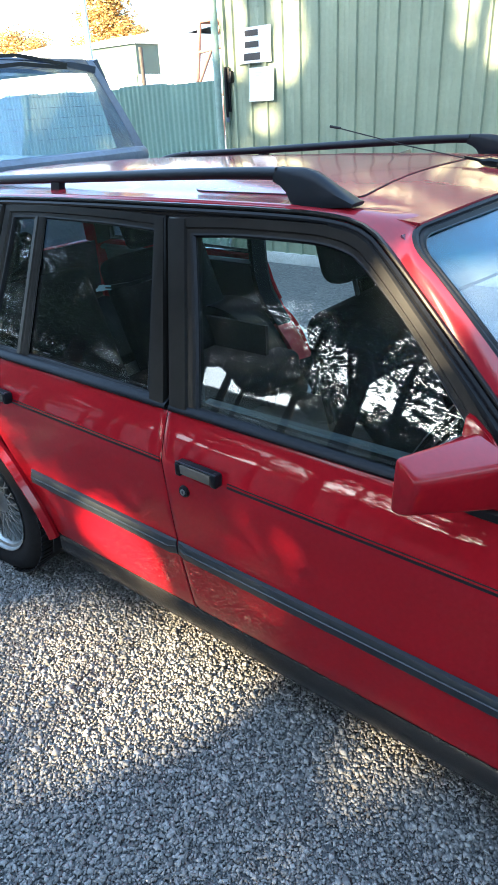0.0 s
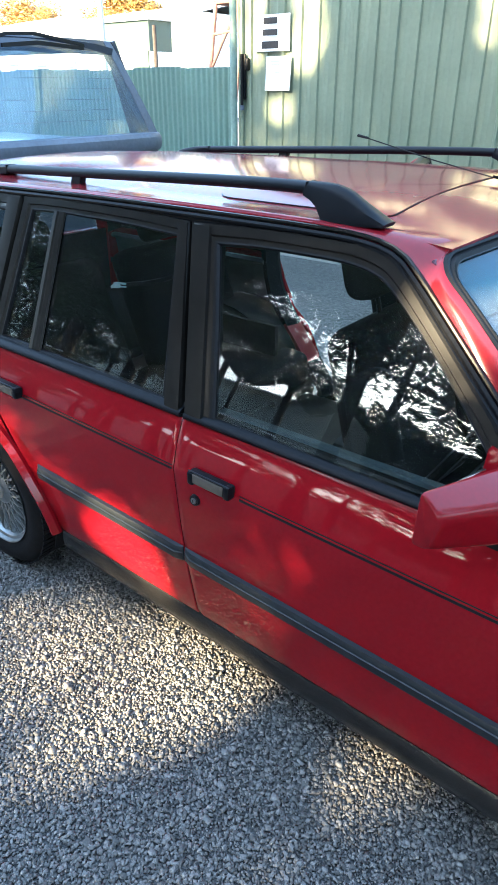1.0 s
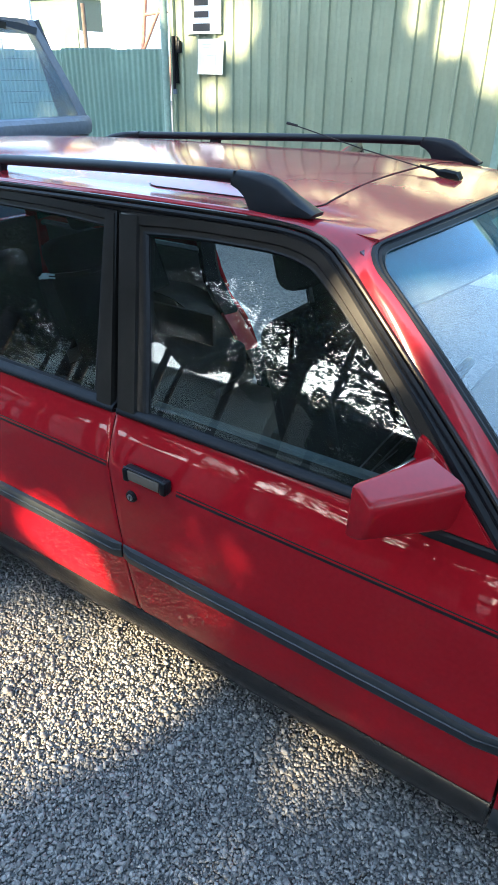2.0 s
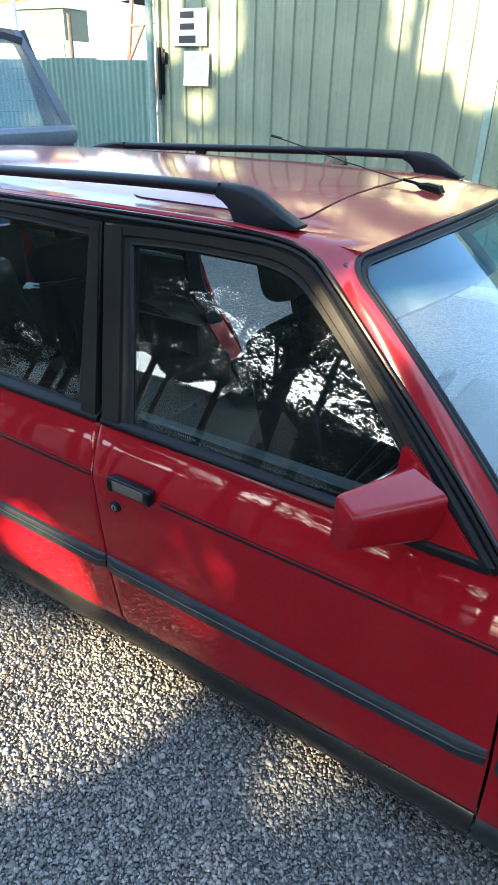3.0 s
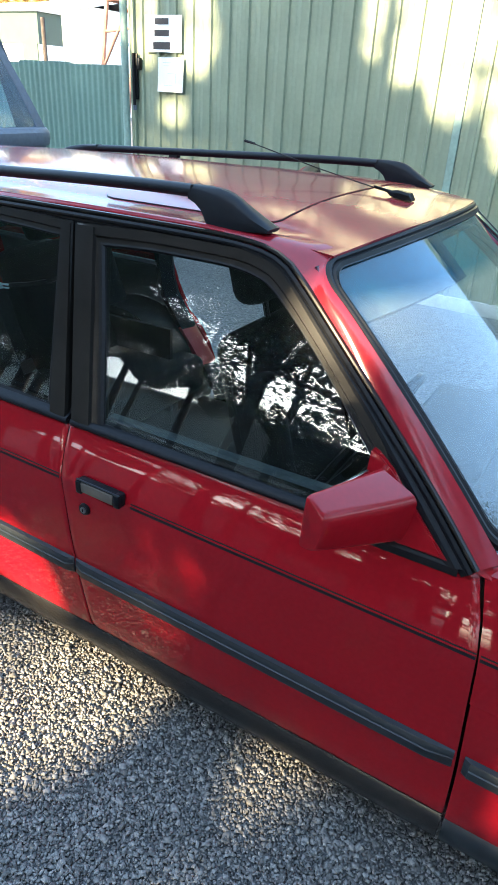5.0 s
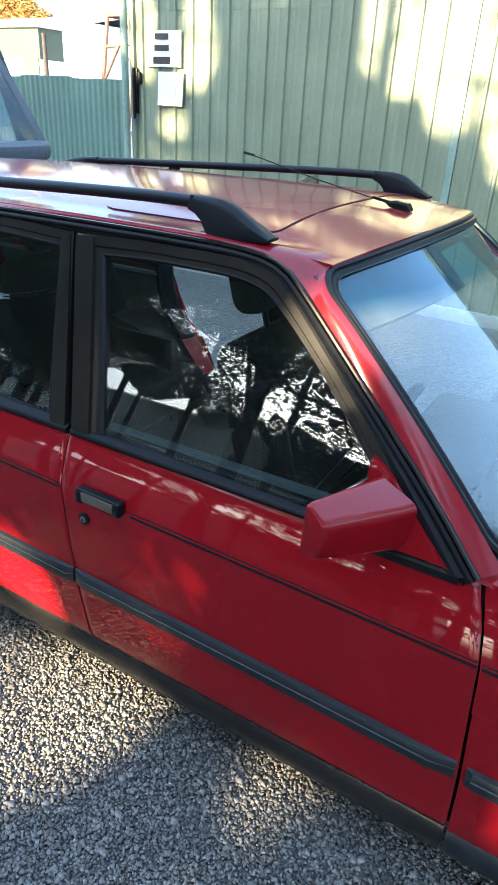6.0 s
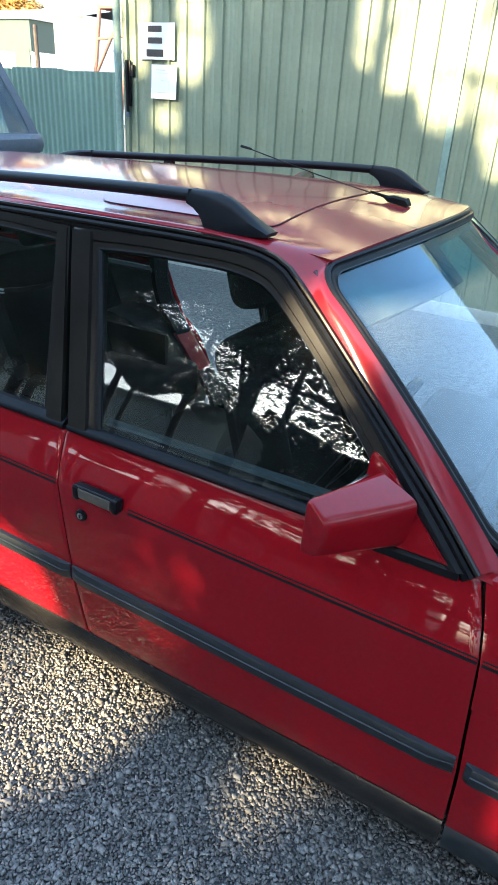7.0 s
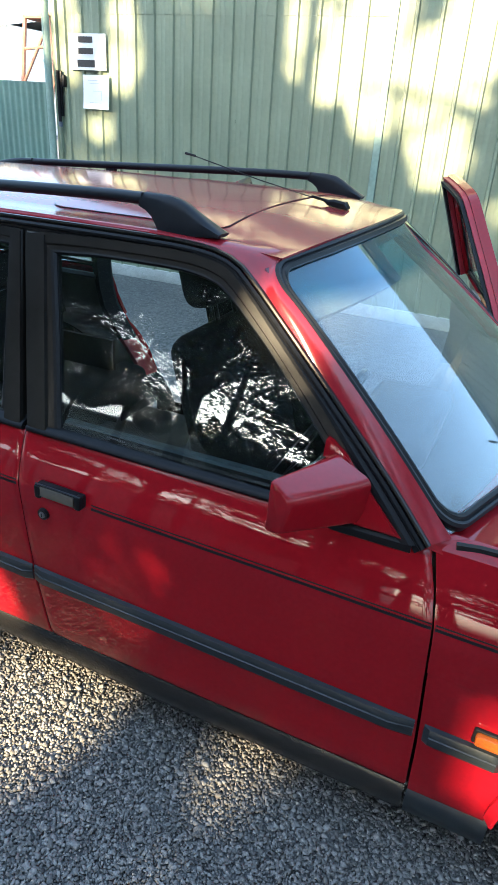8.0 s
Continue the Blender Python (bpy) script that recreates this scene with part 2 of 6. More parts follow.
# ---- the car: its lines ----
CAR_W = 1.645
car = group_at("station_wagon", "red older estate car, black trim, roof rails, far doors open", "car")
AXLE_R, AXLE_F, WHEEL_R = -0.973, 1.597, 0.305
Z_SIDE = [0.10, 0.20, 0.30, 0.45, 0.60, 0.70, 0.745]
Y_SIDE = [0.075, 0.042, 0.026, 0.010, 0.002, 0.000, 0.000]
for i in range(38):                                 # above the crease the shoulder leans in, ever more steeply
    Z_SIDE.append(Z_SIDE[-1] + 0.005)
    Y_SIDE.append(Y_SIDE[-1] + 0.005 * math.tan(radians(min(34.0, 6.0 + 5.5 * i if i < 2 else 16.0 + 0.62 * i))))


def zbelt(x):
    return 0.876 - 0.014 * x - 0.03 * max(0, x - 1.0) ** 1.2


def zcrease(x):
    return 0.758 - 0.028 * x


def zrub(x):
    return 0.497 - 0.038 * x


def zsill(x):
    return 0.277 - 0.020 * x


def side(x, z):
    """The body side: how far in from the widest line, at x, z; it follows the crease, and draws in towards both ends."""
    zz = z + (0.752 - zcrease(x))
    y = float(np.interp(zz, Z_SIDE, Y_SIDE))
    return y + 0.10 * max(0, (x - 1.5) / 0.8) ** 2.2 + 0.09 * max(0, (-1.1 - x) / 0.95) ** 2.4


def S(x, z, off=0.0):
    return (x, side(x, z) - off, z)


def G(x, z, off=0.0):
    """The plane of the side windows, off metres outside it."""
    return (x, 0.065 + 0.387 * (z - 0.90) - 0.9326 * off + 0.09 * max(0, (-1.1 - x) / 0.95) ** 2.4, z + 0.361 * off)


def both(name, make, material, parent, label="", smooth=35):
    """A part on each side of the car."""
    a = part(name, make(), material, parent, label, smooth)
    b = part(name, flip(make()), material, parent, label, smooth)
    return a, b


def side_panel(xl, xr, z0, z1, nx=22, rows=None, t=0.018, off=0.0):
    """A sheet-metal skin between two edges xl(z), xr(z) and two lines z0(x), z1(x), with its edges turned in."""
    P = []
    for v in (rows or [0, .03, .1, .2, .3, .42, .55, .66, .74, .775, .79, .80, .81, .82, .83, .84, .86, .88, .90, .92, .94, .955, .97, .985, 1]):
        row = []
        for u in [0, 0.004] + list(np.linspace(0.02, 0.98, nx)) + [0.996, 1]:
            zm = z0(0.5) * (1 - v) + z1(0.5) * v
            x = xl(zm) * (1 - u) + xr(zm) * u
            z = z0(x) * (1 - v) + z1(x) * v
            e = 0.0025 * max(0, 1 - min(u, 1 - u) / 0.006) ** 2 + 0.004 * max(0, 1 - min(v, 1 - v) / 0.02) ** 2
            row.append((x, side(x, z) + e - off, z))
        P.append(row)
    return sheet(P, t)


def gap_b(z):
    return 0.004 + (0.873 - z) * 0.07


def gap_a(z):
    return float(np.interp(z, [0.22, 0.43, 0.74, 0.80, 0.862], [1.026, 1.022, 1.004, 0.992, 0.970]))


def gap_c(z):
    """The rear door's back edge, which goes round the wheel arch."""
    return float(np.interp(z, [0.26, 0.32, 0.42, 0.52, 0.62, 0.70, 0.76, 0.88], [-0.570, -0.578, -0.630, -0.684, -0.745, -0.796, -0.825, -0.835]))


ARCH = 0.372


def flare(z):
    """How far the wheel opening widens towards the sill."""
    return 0.034 * max(0.0, min(1.0, (0.46 - z) / 0.17))


def arch_edge(z, axle, sgn):
    d = ARCH ** 2 - (z - 0.315) ** 2
    return axle + sgn * (math.sqrt(max(d, 0.0004)) + flare(z))


# ---- doors: red skins below the waist ----
def door_front():
    return side_panel(lambda z: gap_b(z) + 0.0011, lambda z: gap_a(z) - 0.003, zsill, zbelt)


def door_rear():
    return side_panel(lambda z: gap_c(z) + 0.002, lambda z: gap_b(z) - 0.0011, zsill, zbelt)


front_door = part("front_door", door_front(), RED, car, "driver's door, closed, glossy red")
rear_door = part("rear_door", door_rear(), RED, car, "rear door, closed, slightly faded red")
pivot = new("open_front_door")
pivot.parent = car


def fender():
    bm = side_panel(lambda z: gap_a(z) + 0.003, lambda z: arch_edge(z, AXLE_F, -1), lambda x: 0.26 - 0.02 * x, lambda x: zrub(x) + 0.16, 10,
                    [0, .05, .15, .3, .45, .6, .75, .9, 1])
    side_panel_b = []
    for v in (0, .15, .3, .45, .5, .55, .65, .8, .92, 1):
        row = []
        for u in np.linspace(0, 1, 26):
            x0 = gap_a(0.64) + 0.003
            zm = 0.66 * (1 - v) + 0.86 * v
            xl = gap_a(zm) + 0.003
            x = xl * (1 - u) + 2.26 * u
            z = (zrub(x) + 0.16) * (1 - v) + zbelt(x) * v
            row.append((x, side(x, z), z))
        side_panel_b.append(row)
    sheet(side_panel_b, 0.018, bm)
    P = []
    for v in np.linspace(0, 1, 8):
        row = []
        for u in np.linspace(0, 1, 24):
            x = 0.975 * (1 - u) + 2.26 * u
            z = zbelt(x)
            y = side(x, z)
            a = v * math.pi / 2
            row.append((x, y + 0.022 * (1 - math.cos(a)) + 0.022 * v, z + 0.012 * math.sin(a) + 0.003 * v))
        P.append(row)
    sheet(P, 0.015, bm)
    P = []
    for v in np.linspace(0, 1, 8):
        P.append([])
        for u in np.linspace(0, 1, 8):
            z = 0.24 * (1 - v) + 0.66 * v
            x = arch_edge(z, AXLE_F, 1) * (1 - u) + 2.26 * u
            P[-1].append((x, side(x, z), z))
    sheet(P, 0.018, bm)
    return bm


both("front_wing", fender, RED, car)


def quarter():
    bm = bmesh.new()
    P = []
    for z in np.linspace(0.288, 0.682, 14):
        a, b = arch_edge(z, AXLE_R, 1), gap_c(z) - 0.003
        P.append([(x, side(x, z) + (0.0025 if k == 4 else 0), z) for k, x in enumerate(np.linspace(min(a, b - 0.002), b, 5))])
    sheet(P, 0.018, bm)
    P = []
    for v in (0, .15, .3, .45, .5, .55, .65, .8, .92, 1):
        P.append([])
        for u in np.linspace(0, 1, 26):
            zm = 0.66 * (1 - v) + 0.88 * v
            x = -2.02 * (1 - u) + (gap_c(zm) - 0.003) * u
            z = (zrub(x) + 0.15) * (1 - v) + zbelt(x) * v
            P[-1].append((x, side(x, z), z))
    sheet(P, 0.018, bm)
    P = []
    for v in np.linspace(0, 1, 8):
        P.append([])
        for u in np.linspace(0, 1, 8):
            z = 0.26 * (1 - v) + 0.69 * v
            x = -2.02 * (1 - u) + arch_edge(z, AXLE_R, -1) * u
            P[-1].append((x, side(x, z), z))
    sheet(P, 0.018, bm)
    return bm


both("rear_quarter", quarter, RED, car)


def arch_lip(axle):
    pts = []
    for i in range(37):
        a = math.radians(-5 + 190 * i / 36)
        z = 0.315 + (ARCH - 0.004) * math.sin(a)
        x = axle + (ARCH - 0.004) * math.cos(a) + math.copysign(flare(z), math.cos(a))
        pts.append((x, side(x, z) - 0.002, z))
    return sweep(pts, [(-0.012, -0.003), (0.0, -0.006), (0.007, 0.0), (0.008, 0.012), (-0.006, 0.03), (-0.012, 0.03)], (0, -1, 0))


both("arch_lip", lambda: arch_lip(AXLE_R), RED, car)
both("arch_lip", lambda: arch_lip(AXLE_F), RED, car)


def wheel_well(axle):
    bm = bmesh.new()
    P = []
    for y in (0.03, 0.32):
        P.append([(axle + (ARCH - 0.002) * math.cos(math.radians(a)), y, 0.315 + (ARCH - 0.002) * math.sin(math.radians(a))) for a in np.linspace(-20, 200, 24)])
    sheet(P, 0.004, bm)
    rbox((axle, 0.34, 0.34), (0.7, 0.02, 0.62), 0, bm=bm)
    return bm


both("wheel_well", lambda: wheel_well(AXLE_R), RUBBER, car)
both("wheel_well", lambda: wheel_well(AXLE_F), RUBBER, car)


# ---- sills, rubbing strips, pinstripe ----
def sill(x0, x1):
    P = []
    for k, (dy, dz) in enumerate([(0.030, -0.105), (0.012, -0.100), (-0.004, -0.085), (-0.013, -0.05), (-0.012, -0.02), (-0.004, -0.006), (0.004, -0.003)]):
        P.append([(x, side(x, 0.27) + dy + 0.012, zsill(x) + dz) for x in np.linspace(x0, x1, 14)])
    return sheet(P, 0.02)


both("sill_cover", lambda: sill(-0.572, 1.021), SILL, car, "satin black sill cover")
both("front_sill_end", lambda: sill(1.028, 1.205), STRIP, car, "dusty black sill end")


def rub(x0, x1, chamf0=0.012, chamf1=0.012):
    bm = bmesh.new()
    prof = [(-0.0235, 0.0), (-0.022, 0.010), (-0.016, 0.0155), (0.004, 0.017), (0.006, 0.0145), (0.012, 0.0145), (0.021, 0.010), (0.0235, 0.0)]
    n = 16
    rings = []
    for i in range(n):
        x = x0 + (x1 - x0) * i / (n - 1)
        k = 1.0
        if i == 0 or i == n - 1:
            k = 0.25
        rings.append([bm.verts.new((x + (0 if 0 < i < n - 1 else 0), side(x, zrub(x)) - 0.001 - d * k, zrub(x) + s)) for s, d in prof])
    xs = [x0, x0 + chamf0] + list(np.linspace(x0 + chamf0, x1 - chamf1, n - 2))[1:-1] + [x1 - chamf1, x1]
    for r, x in zip(rings, xs):
        for v, (s, d) in zip(r, prof):
            k = 0.3 if x in (x0, x1) else 1
            v.co = (x, side(x, zrub(x)) - 0.001 - d * k, zrub(x) + s)
    for i in range(n - 1):
        for j in range(len(prof)):
            k = (j + 1) % len(prof)
            bm.faces.new((rings[i][j], rings[i][k], rings[i + 1][k], rings[i + 1][j]))
    bm.faces.new(rings[0])
    bm.faces.new(list(reversed(rings[-1])))
    return bm


part("rubbing_strip", rub(0.034, 1.012, 0.03, 0.05), STRIP, front_door, "dark grey rubber strip")
part("rubbing_strip", rub(-0.60, 0.028, 0.012, 0.02), STRIP, rear_door, "dark grey rubber strip")
both("wing_strip", lambda: rub(1.032, 1.19), STRIP, car, "weathered grey rubber strip")


def pin(x0, x1, dz, h):
    P = [[S(x, zcrease(x) + dz + k * h, 0.0012) for x in np.linspace(x0, x1, 20)] for k in (-1, 0, 1)]
    return sheet(P, 0.002)


for x0, x1, owner in ((0.225, 1.0, front_door), (-0.615, 0.008, rear_door), (1.008, 2.1, car), (-1.9, -0.83, car)):
    part("pinstripe", pin(x0, x1, -0.003, 0.0030), RUBBER, owner, "black coachline")
    part("pinstripe", pin(x0, x1, 0.0060, 0.0012), RUBBER, owner, "black coachline")


# ---- door handles and locks ----
def handle_bits(x0, owner, lock):
    z = zcrease(x0 + 0.07) + 0.012
    yy = side(x0 + 0.07, z)
    tilt = Matrix.Rotation(0.028, 4, "Y")
    h = part("door_handle", rbox((x0 + 0.078, yy - 0.010, z), (0.128, 0.024, 0.035), 0.006, tilt), BLACK, owner, "black pull handle")
    part("handle_flap", rbox((x0 + 0.076, yy - 0.0225, z + 0.0005), (0.094, 0.006, 0.0255), 0.002, tilt), FLAP, h if owner is car else owner, "worn brownish grey flap")
    for dx in (0.0215, 0.133):
        part("handle_end", rbox((x0 + dx, yy - 0.0165, z - 0.001), (0.017, 0.02, 0.0345), 0.004, tilt), BLACK, owner)
    part("handle_rim", rbox((x0 + 0.078, yy - 0.0215, z + 0.0175), (0.126, 0.004, 0.003), 0.001, tilt), STRIP, owner)
    bm = sweep([(x0 + 0.030, yy - 0.001, z - 0.018), (x0 + 0.034, yy - 0.002, z - 0.026), (x0 + 0.050, yy - 0.003, z - 0.031), (x0 + 0.10, yy - 0.003, z - 0.034), (x0 + 0.118, yy - 0.003, z - 0.033), (x0 + 0.122, yy - 0.002, z - 0.020)],
               [(-0.0022, 0), (0, 0.0022), (0.0022, 0), (0, -0.002)], (0, -1, 0))
    part("finger_recess", bm, RED, owner, "red pressed lip under the handle")
    if lock:
        lx, lz = x0 + 0.018, z - 0.073
        ly = side(lx, lz)
        k = part("door_lock", cyl((lx, ly + 0.004, lz), (lx, ly - 0.007, lz), 0.0165, 0.014, 24), RUBBER, owner, "round key lock")
        part("lock_barrel", cyl((lx, ly - 0.004, lz), (lx, ly - 0.0095, lz), 0.0085, 0.008, 18), ALLOY, k)
        part("key_slot", rbox((lx, ly - 0.0098, lz), (0.002, 0.002, 0.009), 0), RUBBER, owner)


handle_bits(0.068, front_door, True)
handle_bits(-0.752, rear_door, False)

# ---- side windows ----
IF = [(0.092, 0.893), (0.046, 1.08), (-0.004, 1.266), (0.12, 1.273), (0.25, 1.274), (0.34, 1.272), (0.405, 1.262), (0.452, 1.241), (0.551, 1.164), (0.62, 1.103), (0.683, 1.043), (0.76, 0.968), (0.835, 0.893)]
OF = [(0.010, 0.880), (-0.040, 1.08), (-0.088, 1.303), (0.09, 1.309), (0.25, 1.310), (0.37, 1.307), (0.437, 1.293), (0.484, 1.262), (0.582, 1.175), (0.652, 1.113), (0.722, 1.051), (0.812, 0.960), (0.905, 0.868)]
IR = [(-0.071, 0.905), (-0.100, 1.08), (-0.131, 1.270), (-0.30, 1.276), (-0.45, 1.277), (-0.60, 1.277), (-0.722, 1.272), (-0.748, 1.09), (-0.775, 0.912)]
OR = [(-0.002, 0.880), (-0.048, 1.08), (-0.096, 1.303), (-0.28, 1.309), (-0.45, 1.310), (-0.62, 1.309), (-0.762, 1.304), (-0.792, 1.09), (-0.822, 0.885)]
IQ = [(-0.868, 0.918), (-0.862, 1.09), (-0.848, 1.262), (-1.1, 1.262), (-1.35, 1.252), (-1.60, 1.232), (-1.70, 1.215), (-1.76, 1.09), (-1.82, 0.925)]
OQ = [(-0.830, 0.885), (-0.800, 1.09), (-0.770, 1.304), (-1.1, 1.304), (-1.35, 1.294), (-1.62, 1.274), (-1.78, 1.252), (-1.86, 1.09), (-1.93, 0.89)]


def lerp2(A, B, k):
    return [(a[0] + (b[0] - a[0]) * k, a[1] + (b[1] - a[1]) * k) for a, b in zip(A, B)]


def dense(A):
    """An outline made finer: smooth curves, with the sharp corners kept."""
    P = [np.array(p, float) for p in A]

    def sharp(i):
        if i <= 0 or i >= len(P) - 1:
            return True
        u, v = P[i] - P[i - 1], P[i + 1] - P[i]
        return np.dot(u, v) / (np.linalg.norm(u) * np.linalg.norm(v)) < 0.75

    out = []
    for i in range(len(P) - 1):
        p1, p2 = P[i], P[i + 1]
        p0 = 2 * p1 - p2 if sharp(i) else P[i - 1]
        p3 = 2 * p2 - p1 if sharp(i + 1) else P[i + 2]
        for f in (0, 0.2, 0.4, 0.6, 0.8):
            out.append(tuple(0.5 * (2 * p1 + (p2 - p0) * f + (2 * p0 - 5 * p1 + 4 * p2 - p3) * f * f + (3 * p1 - p0 - 3 * p2 + p3) * f ** 3)))
    return out + [A[-1]]


def band(outer, inner, steps, back):
    """A frame between two outlines on the window plane; steps: (how far across, how proud)."""
    O, I = dense(outer), dense(inner)
    bm = bmesh.new()
    rows = [[G(x, z, back) for x, z in O]]
    for k, off in steps:
        rows.append([G(x, z, off) for x, z in lerp2(O, I, k)])
    rows.append([G(x, z, back) for x, z in I])
    V = [[bm.verts.new(p) for p in r] for r in rows]
    for i in range(len(V)):
        a, b = V[i], V[(i + 1) % len(V)]
        for j in range(len(O) - 1):
            bm.faces.new((a[j], a[j + 1], b[j + 1], b[j]))
    for j in (0, len(O) - 1):
        bm.faces.new([r[j] for r in V])
    return bm


def pane(outline, off=-0.004, t=0.004):
    bm = bmesh.new()
    pts = dense(outline)
    a = [bm.verts.new(G(x, z, off)) for x, z in pts]
    b = [bm.verts.new(G(x, z, off - t)) for x, z in pts]
    bm.faces.new(a)
    bm.faces.new(list(reversed(b)))
    for i in range(len(a)):
        j = (i + 1) % len(a)
        bm.faces.new((a[i], b[i], b[j], a[j]))
    return bm


def grow(outline, d):
    c = np.mean(np.array(outline), axis=0)
    return [(x + d * np.sign(x - c[0]), z + d * np.sign(z - c[1])) for x, z in outline]


STEPS = [(0.03, 0.005), (0.10, 0.0085), (0.62, 0.0075), (0.70, 0.0035), (0.95, 0.003)]


def glazed(name, outer, inner, owner, label, red_inside=False, far=False, paint=None):
    f = (lambda b: flip(b)) if far else (lambda b: b)
    fr = part(name, f(band(outer, inner, STEPS, -0.03)), paint or SATIN, owner, label)
    low = fr if owner is car else owner
    part("window_seal", f(band(lerp2(inner, outer, 0.10), lerp2(inner, outer, -0.12), [(0.1, 0.003), (0.6, 0.0035), (0.95, -0.001)], -0.012)), RUBBER, low)
    g = part("window_pane", f(pane(grow(inner, 0.012))), GLASS, low, "lightly tinted side glass", 0)
    g.visible_shadow = False
    if red_inside:
        part("inner_frame", f(band(lerp2(outer, inner, 0.02), lerp2(outer, inner, 0.9), [(0.1, -0.031), (0.9, -0.031)], -0.052)), RED_IN, low, "red painted inner frame")
        part("frame_seal", f(band(lerp2(outer, inner, 0.30), lerp2(outer, inner, 0.78), [(0.1, -0.05), (0.9, -0.05)], -0.066)), RUBBER, low, "black door seal")
    return fr


near_frame = glazed("window_frame", OF, IF, front_door, "satin black window frame")
rear_frame = glazed("window_frame", OR, IR, rear_door, "satin black window frame")
for far in (False, True):
    glazed("cargo_window", OQ, IQ, car, "black-framed cargo side window", far=far)


def divider():
    bm = bmesh.new()
    for a, b, c, d in (((-0.578, 0.905), (-0.634, 0.905), (-0.618, 1.277), (-0.568, 1.277)),):
        prof = [(a, b), (lerp2([a], [d], 0.33)[0], lerp2([b], [c], 0.33)[0]), (lerp2([a], [d], 0.66)[0], lerp2([b], [c], 0.66)[0]), (d, c)]
        P = []
        for r, l in prof:
            P.append([G(*lerp2([l], [r], k)[0], o) for k, o in ((0, 0.001), (0.08, 0.006), (0.35, 0.007), (0.4, 0.004), (0.6, 0.004), (0.65, 0.007), (0.92, 0.006), (1, 0.001))])
        sheet(P, 0.02, bm)
    return bm


part("window_divider", divider(), SATIN, rear_door, "black bar between rear panes")


def b_cover(xa, xb, xc, xd):
    """A flat cover on a door pillar, from bottom xa..xb to top xc..xd."""
    P = []
    for v in np.linspace(0, 1, 8):
        z = 0.884 * (1 - v) + 1.296 * v
        l, r = xa * (1 - v) + xc * v, xb * (1 - v) + xd * v
        P.append([G(l * (1 - u) + r * u, z, o) for u, o in ((0, 0.003), (0.06, 0.0115), (0.5, 0.0125), (0.94, 0.0115), (1, 0.002))])
    return sheet(P, 0.012)


part("pillar_cover", b_cover(0.011, 0.070, -0.087, -0.026), SATIN, front_door, "black pillar cover")
part("pillar_cover", b_cover(-0.058, -0.004, -0.130, -0.098), SATIN, rear_door, "black pillar cover")
part("pillar_cover", b_cover(-0.862, -0.829, -0.842, -0.772), SATIN, car, "black pillar cover")


def belt_strip(x0, x1):
    """Black waist moulding at the foot of the glass, with a rolled rubber lip."""
    P = []
    for d, dz in ((0.004, -0.003), (-0.008, 0.0), (-0.013, 0.006), (-0.012, 0.013), (-0.004, 0.019), (0.004, 0.021), (0.006, 0.026), (0.016, 0.028)):
        P.append([(x, side(x, zbelt(x)) + d + dz * 0.5, zbelt(x) + dz) for x in np.linspace(x0, x1, 20)])
    return sheet(P, 0.008)


part("waist_moulding", belt_strip(0.012, 0.945), BLACK, front_door, "black waist moulding")
part("waist_moulding", belt_strip(-0.826, 0.0), BLACK, rear_door, "black waist moulding")
part("waist_moulding", belt_strip(-1.95, -0.832), BLACK, car, "black waist moulding")
part("waist_moulding", flip(belt_strip(-1.95, -0.832)), BLACK, car, "black waist moulding")

# ---- drip rail and pillars ----
DRIP = smooth_path([(-1.90, 1.236), (-1.4, 1.292), (-1.0, 1.309), (-0.5, 1.319), (-0.09, 1.322), (0.22, 1.322), (0.37, 1.317), (0.45, 1.300), (0.507, 1.262), (0.608, 1.178), (0.748, 1.058), (0.865, 0.955), (0.957, 0.866)], 90)


def drip(prof):
    return sweep([G(x, z, 0.003) for x, z in DRIP], prof, (0, -0.9326, 0.361))


both("roof_gutter", lambda: drip([(0.026, -0.03), (0.026, -0.004), (0.014, 0.002), (0.012, 0.007), (0.008, 0.009), (0.002, 0.007), (0.0, -0.01)]), BLACK, car, "black gutter seal")
both("gutter_trim", lambda: drip([(0.000, -0.012), (0.000, 0.006), (-0.003, 0.010), (-0.007, 0.010), (-0.010, 0.005), (-0.010, -0.012)]), SATIN, car, "satin black gutter trim")


def pillar_seal():
    """Black rubber between the door frame and the windscreen pillar."""
    outer = [(0.37, 1.317), (0.455, 1.297), (0.507, 1.261), (0.607, 1.178), (0.677, 1.118), (0.747, 1.058), (0.853, 0.965), (0.957, 0.866)]
    inner = [(x + 0.006, z - 0.005) for x, z in OF[5:]]
    inner = [(x - 0.016, z - 0.004) for x, z in inner]
    return band(outer, inner, [(0.05, 0.001), (0.3, 0.004), (0.5, 0.010), (0.7, 0.0085), (0.95, -0.002)], -0.03)


part("pillar_seal", pillar_seal(), RUBBER, car, "black pillar rubber")


# ---- roof ----
DX = [p[0] for p in DRIP]
DZ = [p[1] for p in DRIP]


def zdrip(x):
    return float(np.interp(x, [-1.95, -1.4, -1.0, -0.5, -0.09, 0.22, 0.38, 0.55, 0.66], [1.228, 1.292, 1.309, 1.319, 1.322, 1.322, 1.316, 1.297, 1.286]))


def zroof(x, y):
    s = min(1.0, abs(y - CAR_W / 2) / 0.60)
    return zdrip(x) + 0.008 + 0.049 * (1 - s ** 2.6)


def top_x(y):
    s = min(1.0, abs(y - CAR_W / 2) / 0.62)
    return 0.522 + 0.099 * (1 - s * s)


